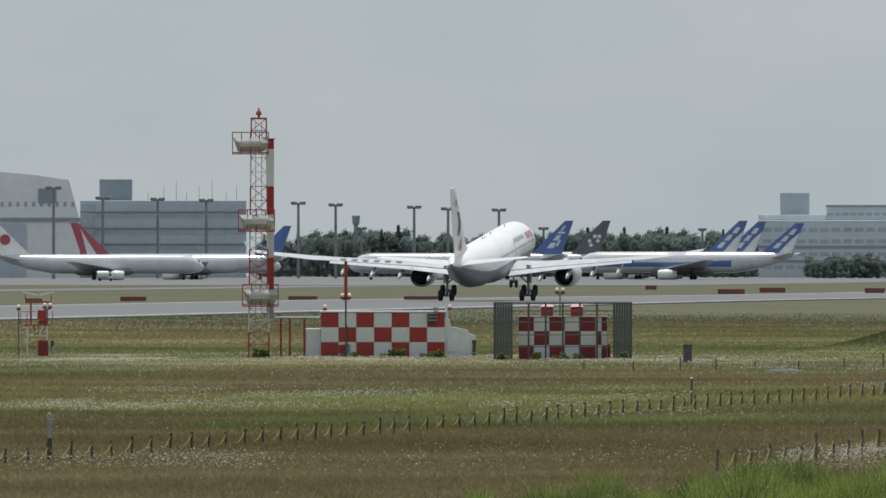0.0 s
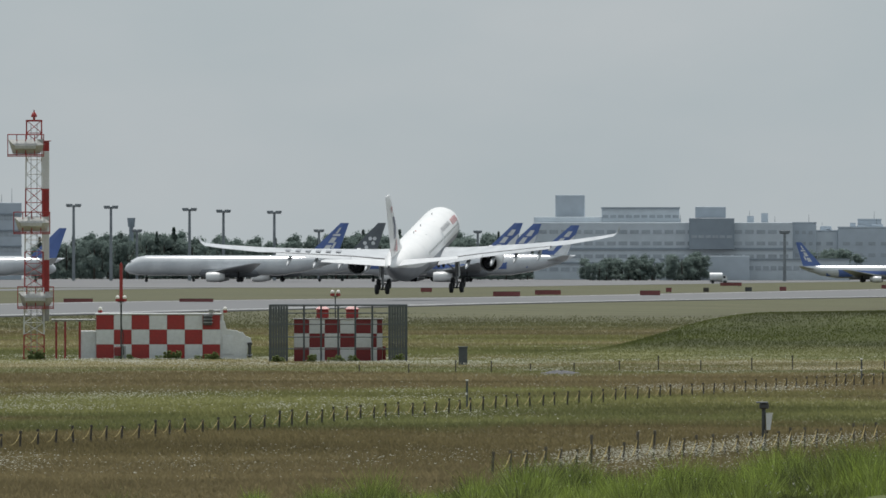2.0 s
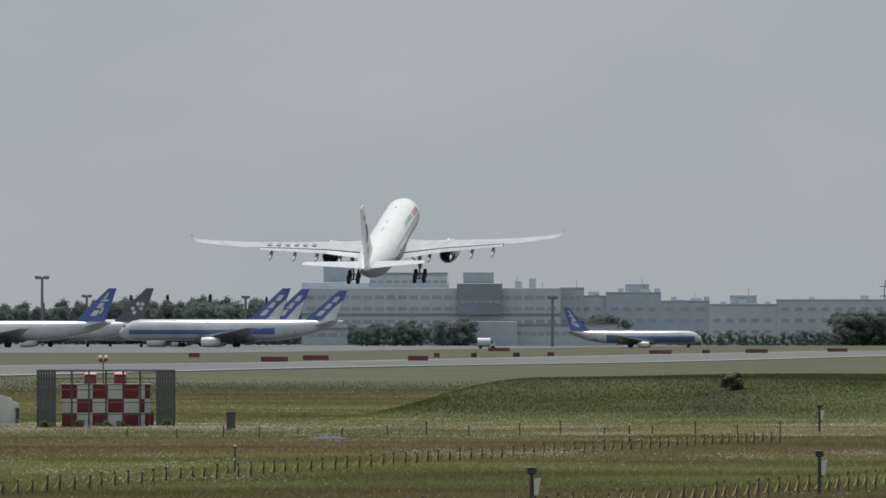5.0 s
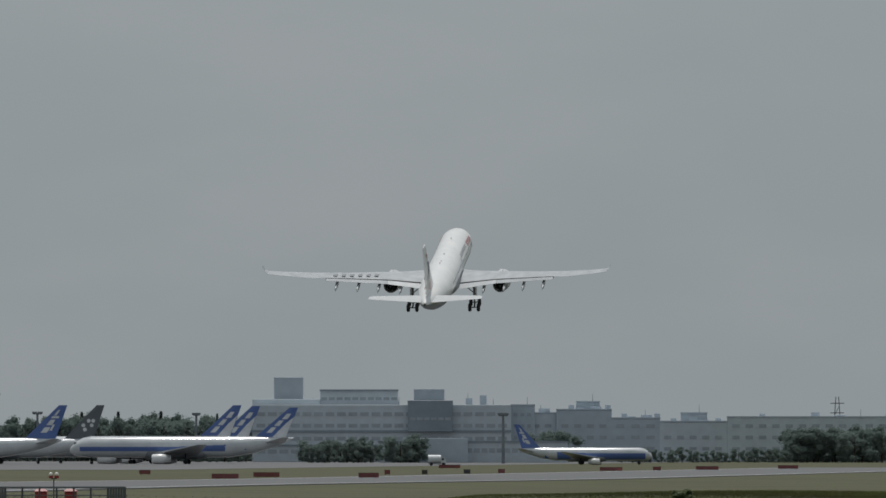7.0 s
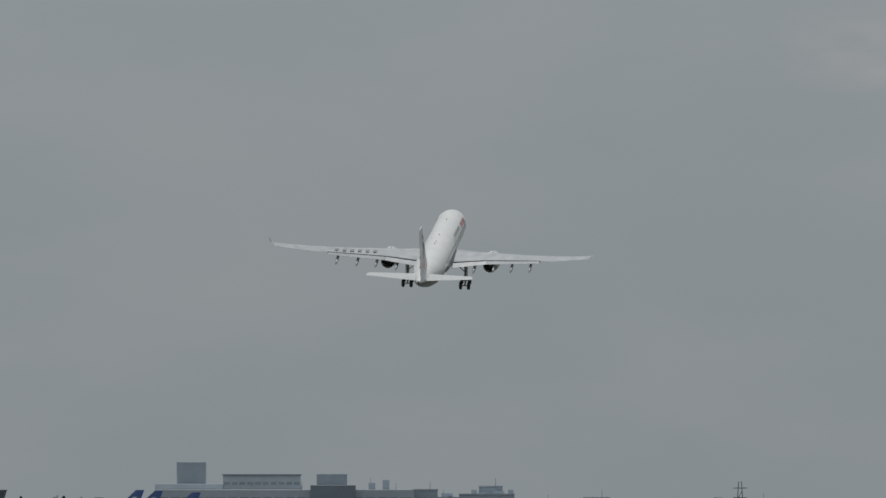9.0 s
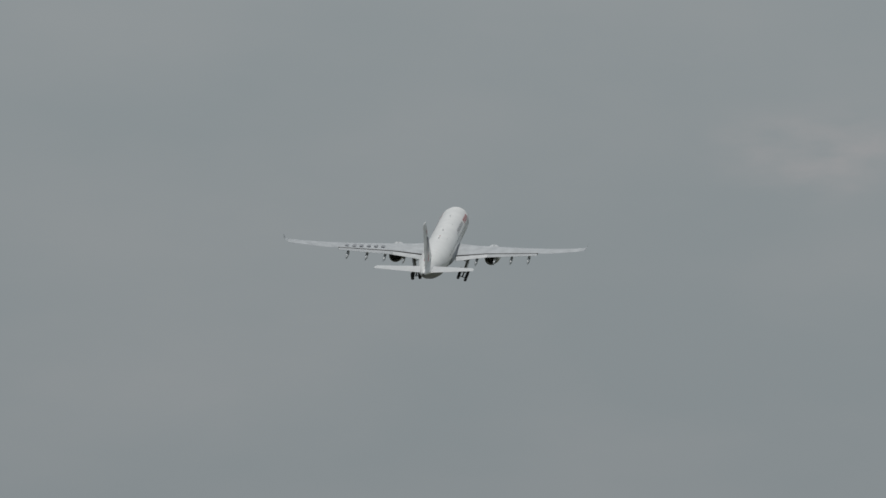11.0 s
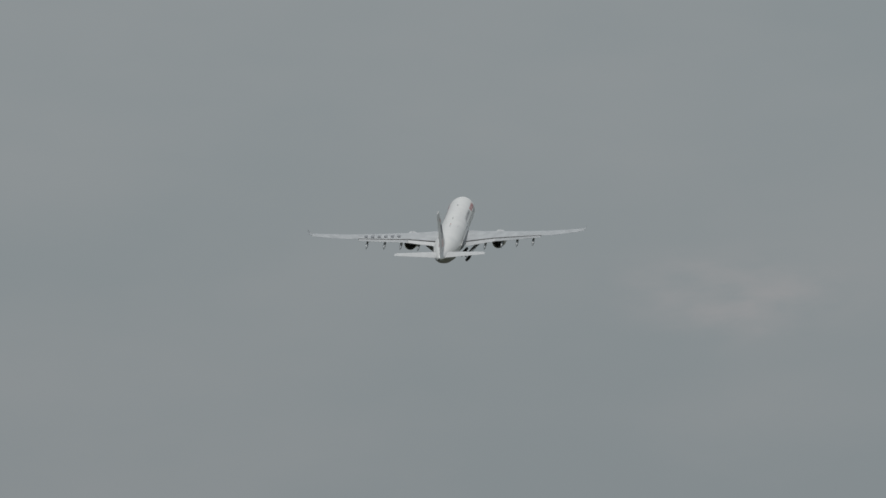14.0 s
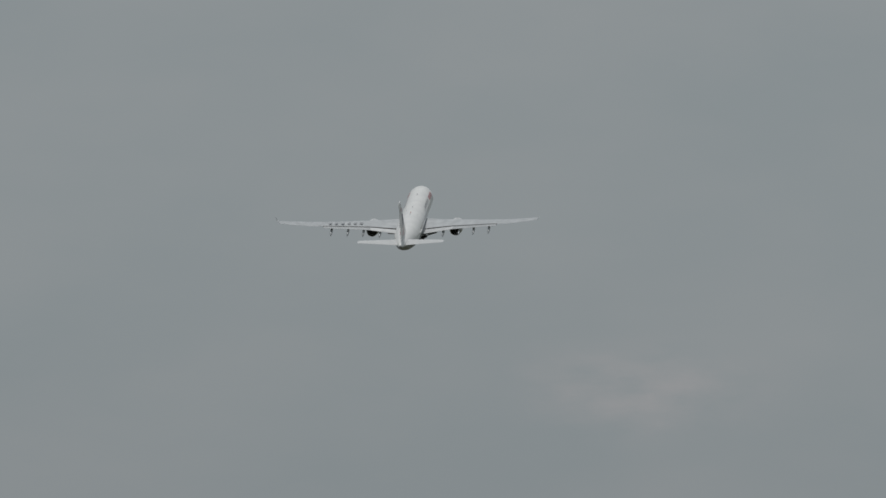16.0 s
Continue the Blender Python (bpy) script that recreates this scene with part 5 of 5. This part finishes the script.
# ---- apron light masts ----
def masts():
    for u, top, d, wide in ((95, 330, 4150, 2.4), (182, 348, 4250, 2.2), (279, 350, 4280, 2.2), (365, 352, 4300, 2.2), (528, 357, 4300, 2.3), (594, 360, 4300, 2.2), (733, 364, 4300, 2.2), (793, 367, 4320, 2.2),
                            (883, 369, 4300, 2.2), (640, 402, 4700, 1.6), (962, 402, 4700, 1.6), (1243, 404, 4700, 1.2), (1786, 404, 4150, 1.4), (-40, 330, 4200, 2.3)):
        k = LENS / d
        h = EYE + (462 - top) / k
        p = thing("light_mast", spot(u, d, 0.0), "tall steel apron light mast with lamp cluster", "light mast", "apron light masts")
        part("shaft", tube(B(), (0, 0, 0), (0, 0, h - 0.4), 0.55, 0.40, 10), M_MAST, p)
        part("head_frame", tube(tube(B(), (-wide, 0, h - 0.9), (wide, 0, h - 0.9), 0.22, n=6), (0, -wide, h - 0.7), (0, wide, h - 0.7), 0.22, n=6), M_MAST, p)
        for i in range(6):
            a = 2 * math.pi * i / 6
            part("floodlight", box(B(), wide * 0.85 * math.cos(a) - 0.55, wide * 0.85 * math.cos(a) + 0.55, wide * 0.85 * math.sin(a) - 0.4, wide * 0.85 * math.sin(a) + 0.4, h - 0.8, h, 0.08), M_MAST, p)
    p = thing("control_tower", spot(630, 4750, 0.0), "distant slim grey tower with wider cab", "tower")
    k = LENS / 4750
    part("shaft", tube(B(), (0, 0, 0), (0, 0, EYE + (462 - 398) / k), 0.9, 0.8, 10), M_WALL3, p)
    part("cab", tube(B(), (0, 0, EYE + (462 - 398) / k), (0, 0, EYE + (462 - 382) / k), 1.2, 1.5, 10), M_WALL3, p)
    p = thing("power_pylon", spot(2377, 4900, 0.0), "distant steel lattice power pylon", "pylon")
    k = LENS / 4900
    ht = EYE + (462 - 376) / k
    bm = B()
    for sx in (-1, 1):
        for sy in (-1, 1):
            tube(bm, (sx * 2.2, sy * 2.2, 0), (sx * 0.5, sy * 0.5, ht), 0.22, 0.16, 5)
    part("legs", bm, M_MAST, p)
    for f in (0.62, 0.75, 0.9):
        part("arm", tube(B(), (-2.6, 0, f * ht), (2.6, 0, f * ht), 0.2, n=5), M_MAST, p)
    for i in range(6):
        part("brace", tube(B(), (-2.2 + 0.25 * i, 0, ht * i / 7), (2.0 - 0.25 * i, 0, ht * (i + 1) / 7), 0.12, n=5), M_MAST, p)


masts()


# ---- trees and bushes ----
def crown_mesh(name, seed, conifer, n=2100, leaf=0.21, core=True):
    """Many small leaf clumps scattered through an uneven crown of unit height."""
    r = np.random.RandomState(seed)
    vs, fs = [], []
    blobs = [(r.uniform(-0.28, 0.28), r.uniform(-0.28, 0.28), r.uniform(0.10, 0.88), r.uniform(0.10, 0.20)) for _ in range(16)]
    if core:                         # close-grown inner foliage behind the outer leaves
        for bx, by, bz, br in ([(0, 0, z, 0.27 * (1.02 - z)) for z in (0.1, 0.25, 0.4, 0.55, 0.7, 0.84)] if conifer else blobs):
            b = len(vs)
            rows = [(math.cos(q), math.sin(q)) for q in (-1.2, -0.5, 0.1, 0.7, 1.25)]
            for cz, sz in ((c, q) for c, q in rows):
                for k in range(8):
                    w = br * r.uniform(0.35, 0.70)
                    vs.append(np.array([bx + w * cz * math.cos(k * math.pi / 4), by + w * cz * math.sin(k * math.pi / 4), max(0.02, bz + w * sz)]))
            for m in range(4):
                for k in range(8):
                    q = [b + m * 8 + k, b + m * 8 + (k + 1) % 8, b + m * 8 + 8 + (k + 1) % 8, b + m * 8 + 8 + k]
                    fs.append(tuple(q))
            fs.append(tuple(b + 32 + k for k in range(8)))
    for i in range(n):
        if conifer:
            z = r.uniform(0.02, 1.0)
            rad = (1.02 - z) * 0.36 * (0.75 + 0.4 * math.sin(z * 40))
            a = r.uniform(0, 2 * math.pi)
            c = np.array([rad * math.cos(a) * r.uniform(0.4, 1.1), rad * math.sin(a) * r.uniform(0.4, 1.1), z])
        else:
            bx, by, bz, br = blobs[r.randint(len(blobs))]
            v = r.normal(size=3)
            c = np.array([bx, by, bz]) + v / np.linalg.norm(v) * br * r.uniform(0.35, 1.05)
        s = leaf * r.uniform(0.025, 0.06)
        out = np.array([c[0], c[1], 0.15]) if conifer else v / np.linalg.norm(v)
        for _ in range(2):
            nrm = out / (np.linalg.norm(out) + 1e-6) * 0.8 + np.array([0, -0.25, 0.45]) + r.normal(size=3) * 0.35
            t1 = np.cross(nrm, r.normal(size=3))
            t1 = t1 / np.linalg.norm(t1)
            t2 = np.cross(nrm, t1) / np.linalg.norm(nrm)
            b = len(vs)
            vs += [c + t1 * s * 2.2, c + (t2 - 0.6 * t1) * s * 2.0, c - (t2 + 0.6 * t1) * s * 2.0]
            fs.append((b, b + 1, b + 2))
    me = bpy.data.meshes.new(name)
    me.from_pydata([tuple(v) for v in vs], [], fs)
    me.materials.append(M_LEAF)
    return me


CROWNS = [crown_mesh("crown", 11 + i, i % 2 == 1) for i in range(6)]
TRUNK = part("trunk_form", tube(tube(tube(B(), (0, 0, 0), (0, 0, 0.7), 0.03, 0.012, 7), (0, 0, 0.35), (0.15, 0.02, 0.6), 0.014, 0.006, 5), (0, 0, 0.42), (-0.14, 0.05, 0.66), 0.013, 0.006, 5), M_TRUNK)
TRUNK_ME = TRUNK.data
bpy.data.objects.remove(TRUNK)


def tree(u, d, h, wide, k, label="tall green tree in the far belt, paled for haze"):
    p = thing("tree", spot(u, d, 0.0), label, "tree", "far trees")
    o = new("trunk", TRUNK_ME)
    o.parent = p
    o.matrix_basis = Matrix.Diagonal((h, h, h, 1))
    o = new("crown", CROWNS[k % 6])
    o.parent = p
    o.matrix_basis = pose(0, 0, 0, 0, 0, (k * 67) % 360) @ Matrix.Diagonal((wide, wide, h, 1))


def woods():
    rng = random.Random(3)
    for i in range(150):                     # belt behind the apron
        u = 470 + i * 6.1 + rng.uniform(-4, 4)
        d = 4700 + rng.uniform(0, 120)
        top = 412 + 6 * math.sin(u / 60) + rng.uniform(-9, 8) - (8 if u > 1150 else 0)
        h = EYE + (462 - top) * d / LENS
        tree(u, d, h, h * rng.uniform(0.8, 1.1), rng.choice((0, 2, 4, 0, 2, 4, 0, 2, 4, 1)))
    for u0, u1, top, d, n in ((2290, 2470, 430, 4430, 22), (1990, 2290, 470, 4400, 22), (1835, 1890, 438, 4480, 8), (1590, 1640, 442, 4350, 7), (1440, 1560, 452, 4330, 16), (1180, 1340, 455, 4500, 12), (2470, 2700, 432, 4500, 18)):
        for i in range(n):
            u = u0 + (u1 - u0) * (i + rng.random()) / n
            h = EYE + (462 - top - rng.uniform(-9, 6)) * d / LENS
            tree(u, d + rng.uniform(-20, 20), max(4, h), max(4, h) * rng.uniform(1.0, 1.5), rng.choice((0, 2, 4)), "broad green tree before the terminals, paled for haze")
    p = thing("bush", spot(2104, 855, float(ground_z(*spot(2104, 855).translation.xy)) - 0.1), "small round dark green bush on the mound", "bush")
    o = part("foliage", B(), M_BUSH, p)
    o.data = crown_mesh("foliage", 40, False, 1800, 0.7)
    o.data.materials[0] = M_BUSH
    o.matrix_basis = Matrix.Diagonal((2.0, 2.0, 1.25, 1))
    part("stem", tube(B(), (0, 0, 0), (0, 0, 0.8), 0.05, 0.03, 6), M_TRUNK, p)


woods()


def weeds():
    """Dark leafy weeds that top the near bank."""
    rng = random.Random(21)
    for u, d, h in ((428, 228, 0.42), (452, 231, 0.50), (478, 229, 0.62), (505, 232, 0.55), (522, 230, 0.40), (318, 228, 0.34), (352, 230, 0.30), (150, 228, 0.3), (745, 229, 0.4)):
        m = spot(u, d, 0.0)
        p = thing("weed", pose(m.translation.x, m.translation.y, float(ground_z(*m.translation.xy)) - 0.03), "leafy green weed on the grass bank", "weed", "weeds on the bank")
        o = new("leaves", WEED)
        o.parent = p
        o.matrix_basis = pose(0, 0, 0, 0, 0, rng.uniform(0, 360)) @ Matrix.Diagonal((0.5 * h + 0.1, 0.5 * h + 0.1, h, 1))
        o = new("stem", TRUNK_ME)
        o.parent = p
        o.matrix_basis = Matrix.Diagonal((0.4 * h, 0.4 * h, h, 1))


def base_weeds():
    """Growth at the foot of the shelters."""
    rng = random.Random(33)
    for u, d in [(rng.uniform(566, 790), 788.8) for _ in range(11)] + [(rng.uniform(880, 1112), 768.6) for _ in range(10)] + [(rng.uniform(440, 476), 788.9) for _ in range(3)] + [(765, 788.7), (780, 788.8), (885, 768.5), (895, 768.6)]:
        h = rng.uniform(0.25, 0.6)
        p = thing("weed", spot(u, d, -0.02), "tuft of green weeds at a shelter wall", "weed", "weeds by the shelters")
        o = new("leaves", WEED)
        o.parent = p
        o.matrix_basis = pose(0, 0, 0, 0, 0, rng.uniform(0, 360)) @ Matrix.Diagonal((0.75, 0.6, h, 1))
        o = new("stem", TRUNK_ME)
        o.parent = p
        o.matrix_basis = Matrix.Diagonal((0.3 * h, 0.3 * h, h, 1))


WEED = crown_mesh("leaves", 77, False, 380, 1.1, False)
WEED.materials[0] = M_WEED
weeds()
base_weeds()


def service_vehicles():
    """Vans, tankers and lifts on the apron."""
    for u, d, w, h, tank in ((1669, 3700, 5.0, 3.0, True), (186, 3700, 4.5, 2.8, True)):
        p = thing("service_truck", spot(u, d, 0.05), "white apron service truck with dark wheels", "truck", "apron trucks")
        if tank:
            part("tank", tube(B(), (-w / 2, 0, 0.6 + h * 0.42), (w * 0.22, 0, 0.6 + h * 0.42), h * 0.4, h * 0.4, 16), M_WHITE, p)
        else:
            part("cargo_box", box(B(), -w / 2, w * 0.2, -1.1, 1.1, 0.7, h, 0.06), M_WHITE, p)
        cab = part("cab", loft(B(), [[(w * 0.23, y, 0.6), (w / 2, y, 0.6), (w / 2, y, 1.5), (w * 0.42, y, 2.3), (w * 0.23, y, 2.3)] for y in (-1.05, 1.05)]), M_WHITE, p)
        part("window", box(B(), w * 0.27, w * 0.39, -1.08, -1.055, 1.5, 2.15), M_GLASS, cab)
        part("chassis", box(B(), -w / 2, w / 2, -0.8, 0.8, 0.42, 0.6), M_DARK, p)
        for x in (-w * 0.33, w * 0.36):
            for y in (-0.95, 0.95):
                part("wheel", tube(B(), (x, y - 0.14, 0.45), (x, y + 0.14, 0.45), 0.45, 0.45, 14), M_TYRE, p)


service_vehicles()


# ---- grass and flowers ----
def soup(name, verts, mat, label, category):
    """One object of loose triangles."""
    n = len(verts)
    me = bpy.data.meshes.new(name)
    me.vertices.add(n)
    me.vertices.foreach_set("co", verts.astype(np.float32).ravel())
    me.loops.add(n)
    me.loops.foreach_set("vertex_index", np.arange(n, dtype=np.int32))
    me.polygons.add(n // 3)
    me.polygons.foreach_set("loop_start", np.arange(0, n, 3, dtype=np.int32))
    me.update()
    me.validate()
    me.materials.append(mat)
    return tagged(new(name, me), label, category, kind="stuff")


def field_points(rs, n, d0, d1, u0=-60, u1=2560, power=0.5):
    u = rs.uniform(u0, u1, n)
    d = (d0 ** 2 + (d1 ** 2 - d0 ** 2) * rs.uniform(0, 1, n) ** (2 * power)) ** 0.5
    a = (-3365.5 + u - 784) / LENS
    return np.stack([d * np.sin(a), d * np.cos(a)], 1), u, d


def near_points(rs, n, d0, d1, u0=-60, u1=2560):
    """Points thicker on the near ground."""
    u = rs.uniform(u0, u1, n)
    d = 1 / rs.uniform(1 / d1, 1 / d0, n)
    a = (-3365.5 + u - 784) / LENS
    return np.stack([d * np.sin(a), d * np.cos(a)], 1), u, d


def blades(rs, xy, h, w, lean=0.35):
    n = len(xy)
    z = ground_z(xy[:, 0], xy[:, 1]) - 0.02
    a = rs.uniform(0, math.pi, n)
    dx, dy = np.cos(a) * w, np.sin(a) * w * 0.4
    tip = rs.normal(0, lean, (n, 2)) * h[:, None]
    v = np.empty((n, 3, 3))
    v[:, 0] = np.stack([xy[:, 0] - dx, xy[:, 1] - dy, z], 1)
    v[:, 1] = np.stack([xy[:, 0] + dx, xy[:, 1] + dy, z], 1)
    v[:, 2] = np.stack([xy[:, 0] + tip[:, 0], xy[:, 1] + tip[:, 1], z + h], 1)
    return v.reshape(-1, 3)


def value_noise(x, y, seed):
    """Smooth noise on a unit grid."""
    rs = np.random.RandomState(seed)
    table = rs.uniform(0, 1, (128, 128))
    xi, yi = np.floor(x).astype(int), np.floor(y).astype(int)
    fx, fy = x - xi, y - yi
    fx, fy = fx * fx * (3 - 2 * fx), fy * fy * (3 - 2 * fy)
    g = lambda i, j: table[i % 128, j % 128]
    return (g(xi, yi) * (1 - fx) + g(xi + 1, yi) * fx) * (1 - fy) + (g(xi, yi + 1) * (1 - fx) + g(xi + 1, yi + 1) * fx) * fy


def meadow():
    rs = np.random.RandomState(2)
    xy, u, d = field_points(rs, 460000, 266, 1500)
    thin = (rs.uniform(0, 1, len(d)) > smooth_step(1000, 1480, d)) & (xy[:, 0] > RUN_X1 + 2)
    xy, u, d = xy[thin], u[thin], d[thin]
    xy1, u1, d1 = near_points(rs, 560000, 266, 900)
    xy, u, d = np.concatenate([xy, xy1]), np.concatenate([u, u1]), np.concatenate([d, d1])
    hill = np.stack([rs.uniform(-108, 5, 230000), rs.uniform(812, 915, 230000)], 1)
    hill = hill[ground_z(hill[:, 0], hill[:, 1]) > 0.1]
    xy, d = np.concatenate([xy, hill]), np.concatenate([d, np.full(len(hill), 220.0)])
    tall = 0.09 + 0.09 * value_noise(xy[:, 0] / 9, xy[:, 1] / 16, 3)
    tall = tall * np.where(d == 220.0, 0.9, 1.0)          # shorter on the mound
    tall = tall * (1 - 0.5 * smooth_step(640, 740, d) * (1 - smooth_step(790, 860, d)))       # shortened so that the shelter bases show from the camera
    soup("meadow_grass", blades(rs, xy, tall * rs.uniform(0.6, 1.3, len(xy)), 0.010 + 0.000055 * d, 0.7), M_GRASS, "meadow grass, green and straw-coloured in patches", "grass")
    # flowers gather in bands and patches
    xy, u, d = field_points(rs, 800000, 300, 960)
    patchy = value_noise(xy[:, 0] / 5, xy[:, 1] / 14, 5) * 0.6 + value_noise(xy[:, 0] / 1.6, xy[:, 1] / 3, 6) * 0.4
    band = lambda c, w: np.exp(-((d - c) / w) ** 2)
    left = 1 - smooth_step(900, 1500, u)
    dens = 0.008 + 1.3 * band(772, 26) * (0.25 + 0.75 * left) + 1.1 * band(505, 24) * left + 0.5 * band(560, 22) * left + 0.9 * band(362, 12) + 0.5 * band(585, 16) * smooth_step(1250, 1650, u) + 0.5 * band(690, 20) * smooth_step(1000, 1500, u)
    dens = dens + 0.5 * np.exp(-((xy[:, 1] - 872) / 7) ** 2) * (xy[:, 0] > -104) * (xy[:, 0] < -82)
    xf = -44.0 + (xy[:, 1] - 352) * 0.062
    dens = dens + (0.5 + 4.0 * np.exp(-((u - 1560) / 170) ** 2)) * np.exp(-((xy[:, 0] - xf - 0.8) / 2.3) ** 2) * (xy[:, 1] > 335) * (xy[:, 1] < 520)
    keep = rs.uniform(0, 1, len(u)) < 1.0 * dens * np.clip((patchy - 0.50) * 4.5, 0, 1)
    xy, d = xy[keep], d[keep]
    ya = 360 + np.abs(rs.normal(0, 24, 7000))          # thick drift along the nearer rope
    drift = np.stack([-44.0 + (ya - 352) * 0.062 + rs.normal(0.3, 0.9, len(ya)), ya], 1)
    drift = drift[rs.uniform(0, 1, len(ya)) < np.clip(2.6 * value_noise(drift[:, 0] / 0.6, drift[:, 1] / 3, 8) - 1.0, 0, 1)]
    xy, d = np.concatenate([xy, drift]), np.concatenate([d, np.hypot(drift[:, 0], drift[:, 1])])
    n = len(xy)
    z = ground_z(xy[:, 0], xy[:, 1]) + rs.uniform(0.14, 0.36, n) * (1.45 - 0.45 * smooth_step(400, 450, d) - 0.64 * smooth_step(580, 720, d))
    s = (rs.uniform(0.006, 0.020, n) + 0.00002 * d) * np.where(d < 440, 0.9, 1.0)
    v = np.empty((n, 2, 3, 3))
    for k in range(2):
        for c in range(3):
            a = rs.uniform(0, 2 * math.pi, n)
            v[:, k, c] = np.stack([xy[:, 0] + s * np.cos(a) * 1.5, xy[:, 1] + s * np.sin(a), z + s * rs.uniform(-0.8, 0.8, n)], 1)
    soup("wild_flowers", v.reshape(-1, 3), M_FLOWER, "white flowering weeds in drifts across the meadow", "flowers")
    # lush grass on the near bank
    xy, u, d = field_points(rs, 430000, 207, 250)
    lush = smooth_step(0.30, 0.75, value_noise(u / 60, d / 12, 9) * 0.7 + 0.5 * smooth_step(600, 1300, u))
    clump = value_noise(u / 95, d / 7, 10) * 0.55 + value_noise(u / 19, d / 2.4, 12) * 0.45
    h = (0.05 + 0.09 * lush + 1.55 * np.clip(clump - 0.40, 0, 1) * lush) * rs.uniform(0.25, 1.2, len(u))
    soup("bank_grass", blades(rs, xy, h, 0.004 + 0.006 * rs.uniform(0, 1, len(u)), 0.42), M_BANK, "lush bright green tall grass on the near bank", "grass")
    pick = rs.uniform(0, 1, len(u)) < 0.012
    xy, hh = xy[pick], h[pick]
    n = len(xy)
    z = ground_z(xy[:, 0], xy[:, 1]) + hh * 0.9 + 0.05
    v = np.empty((n, 3, 3))
    for c in range(3):
        a = rs.uniform(0, 2 * math.pi, n)
        v[:, c] = np.stack([xy[:, 0] + 0.014 * np.cos(a), xy[:, 1] + 0.014 * np.sin(a), z + rs.uniform(-0.02, 0.02, n)], 1)
    soup("bank_flowers", v.reshape(-1, 3), M_FLOWER, "scattered small white flowers in the bank grass", "flowers")


meadow()


# ---- what moves ----
def motions():
    flight = [
        (0.0, -240.39, 1683.8, 0.24, 5.07, -0.07, -0.67),
        (0.5, -240.39, 1724.3, 0.37, 5.85, -0.75, -0.65),
        (1.0, -240.54, 1764.7, 0.75, 6.62, -1.25, -0.64),
        (1.5, -240.46, 1805.1, 1.12, 7.57, -1.55, -0.62),
        (2.0, -240.96, 1845.5, 1.93, 8.16, -1.29, -0.62),
        (2.5, -240.95, 1885.8, 2.90, 9.08, -1.15, -0.69),
        (3.0, -240.82, 1926.1, 4.19, 9.57, -1.00, -0.81),
        (3.5, -240.63, 1966.3, 6.08, 9.98, -1.08, -0.88),
        (4.0, -240.49, 2006.5, 8.27, 10.41, -0.91, -0.90),
        (6.5, -240.23, 2206.9, 24.75, 13.59, -0.58, 0.08),
        (7.0, -240.26, 2246.8, 29.50, 13.86, -0.31, 0.03),
        (7.5, -240.40, 2286.7, 34.67, 13.89, 0.25, -0.02),
        (8.0, -240.65, 2326.6, 39.82, 13.99, 1.88, -0.10),
        (8.5, -240.89, 2366.4, 45.59, 14.31, 2.72, -0.21),
        (9.0, -240.65, 2406.2, 51.10, 14.65, 2.59, -0.33),
        (11.5, -240.37, 2604.6, 80.78, 14.88, 1.69, -1.16),
        (12.0, -240.25, 2644.1, 87.34, 14.78, 1.09, -1.16),
        (12.5, -240.37, 2683.6, 93.97, 14.97, 0.07, -1.11),
        (13.0, -240.24, 2723.1, 100.74, 15.19, -0.07, -0.98),
        (13.5, -240.17, 2762.5, 107.71, 15.60, -0.34, -0.82),
        (14.0, -240.27, 2801.9, 114.86, 15.73, -0.88, -0.75),
        (14.5, -240.45, 2841.2, 122.18, 15.87, -1.53, -0.73),
        (15.0, -240.42, 2880.5, 129.76, 16.13, -1.39, -0.70),
        (15.5, -240.25, 2919.8, 137.41, 16.49, -1.10, -0.67),
        (16.0, -240.34, 2959.0, 145.18, 16.57, -0.55, -0.67),
    ]
    walk(plane, [(t, pose(x, y, z, p, r, h)) for t, x, y, z, p, r, h in flight])
    folds = {-1: [(9.8, 0), (11.0, 8), (11.5, 12), (12.5, 22), (13.5, 38), (14.5, 62), (15.3, 80), (16.0, 86)],
             1: [(9.6, 0), (10.8, 14), (11.5, 22), (12.5, 31), (13.5, 41), (14.5, 50), (15.3, 60), (16.0, 74)]}
    for s in (1, -1):
        rows = [(0.0, 0.50, 0), (0.5, 0.42, 0), (1.0, 0.20, 0), (1.5, -0.05, 0), (2.2, -0.30, 0), (4.0, -0.36, 0)] + [(t, -0.36, a) for t, a in folds[s]]
        walk(gears[s], [(t, pose(s * 5.34, 0, 4.25 + dz, 0, s * a, 0)) for t, dz, a in rows])
        walk(braces[s], [(t, pose(s * 3.2, 0.05, 4.45, 0, -s * a * 0.5, 0)) for t, dz, a in rows])
        # the wings bend up as they take the weight
        walk(wings[s], [(t, pose(0, 0, 0, 0, s * a, 0)) for t, a in ((0.0, 1.6), (0.8, 1.0), (1.6, 0.3), (2.4, 0.0), (16.0, 0.0))])
    walk(nose_gear, [(0.0, pose(0, 22.2, 3.9)), (9.5, pose(0, 22.2, 3.9)), (12.0, pose(0, 22.2, 3.9, 50)), (13.5, pose(0, 22.2, 3.9, 88)), (16.0, pose(0, 22.2, 3.9, 88))])


motions()
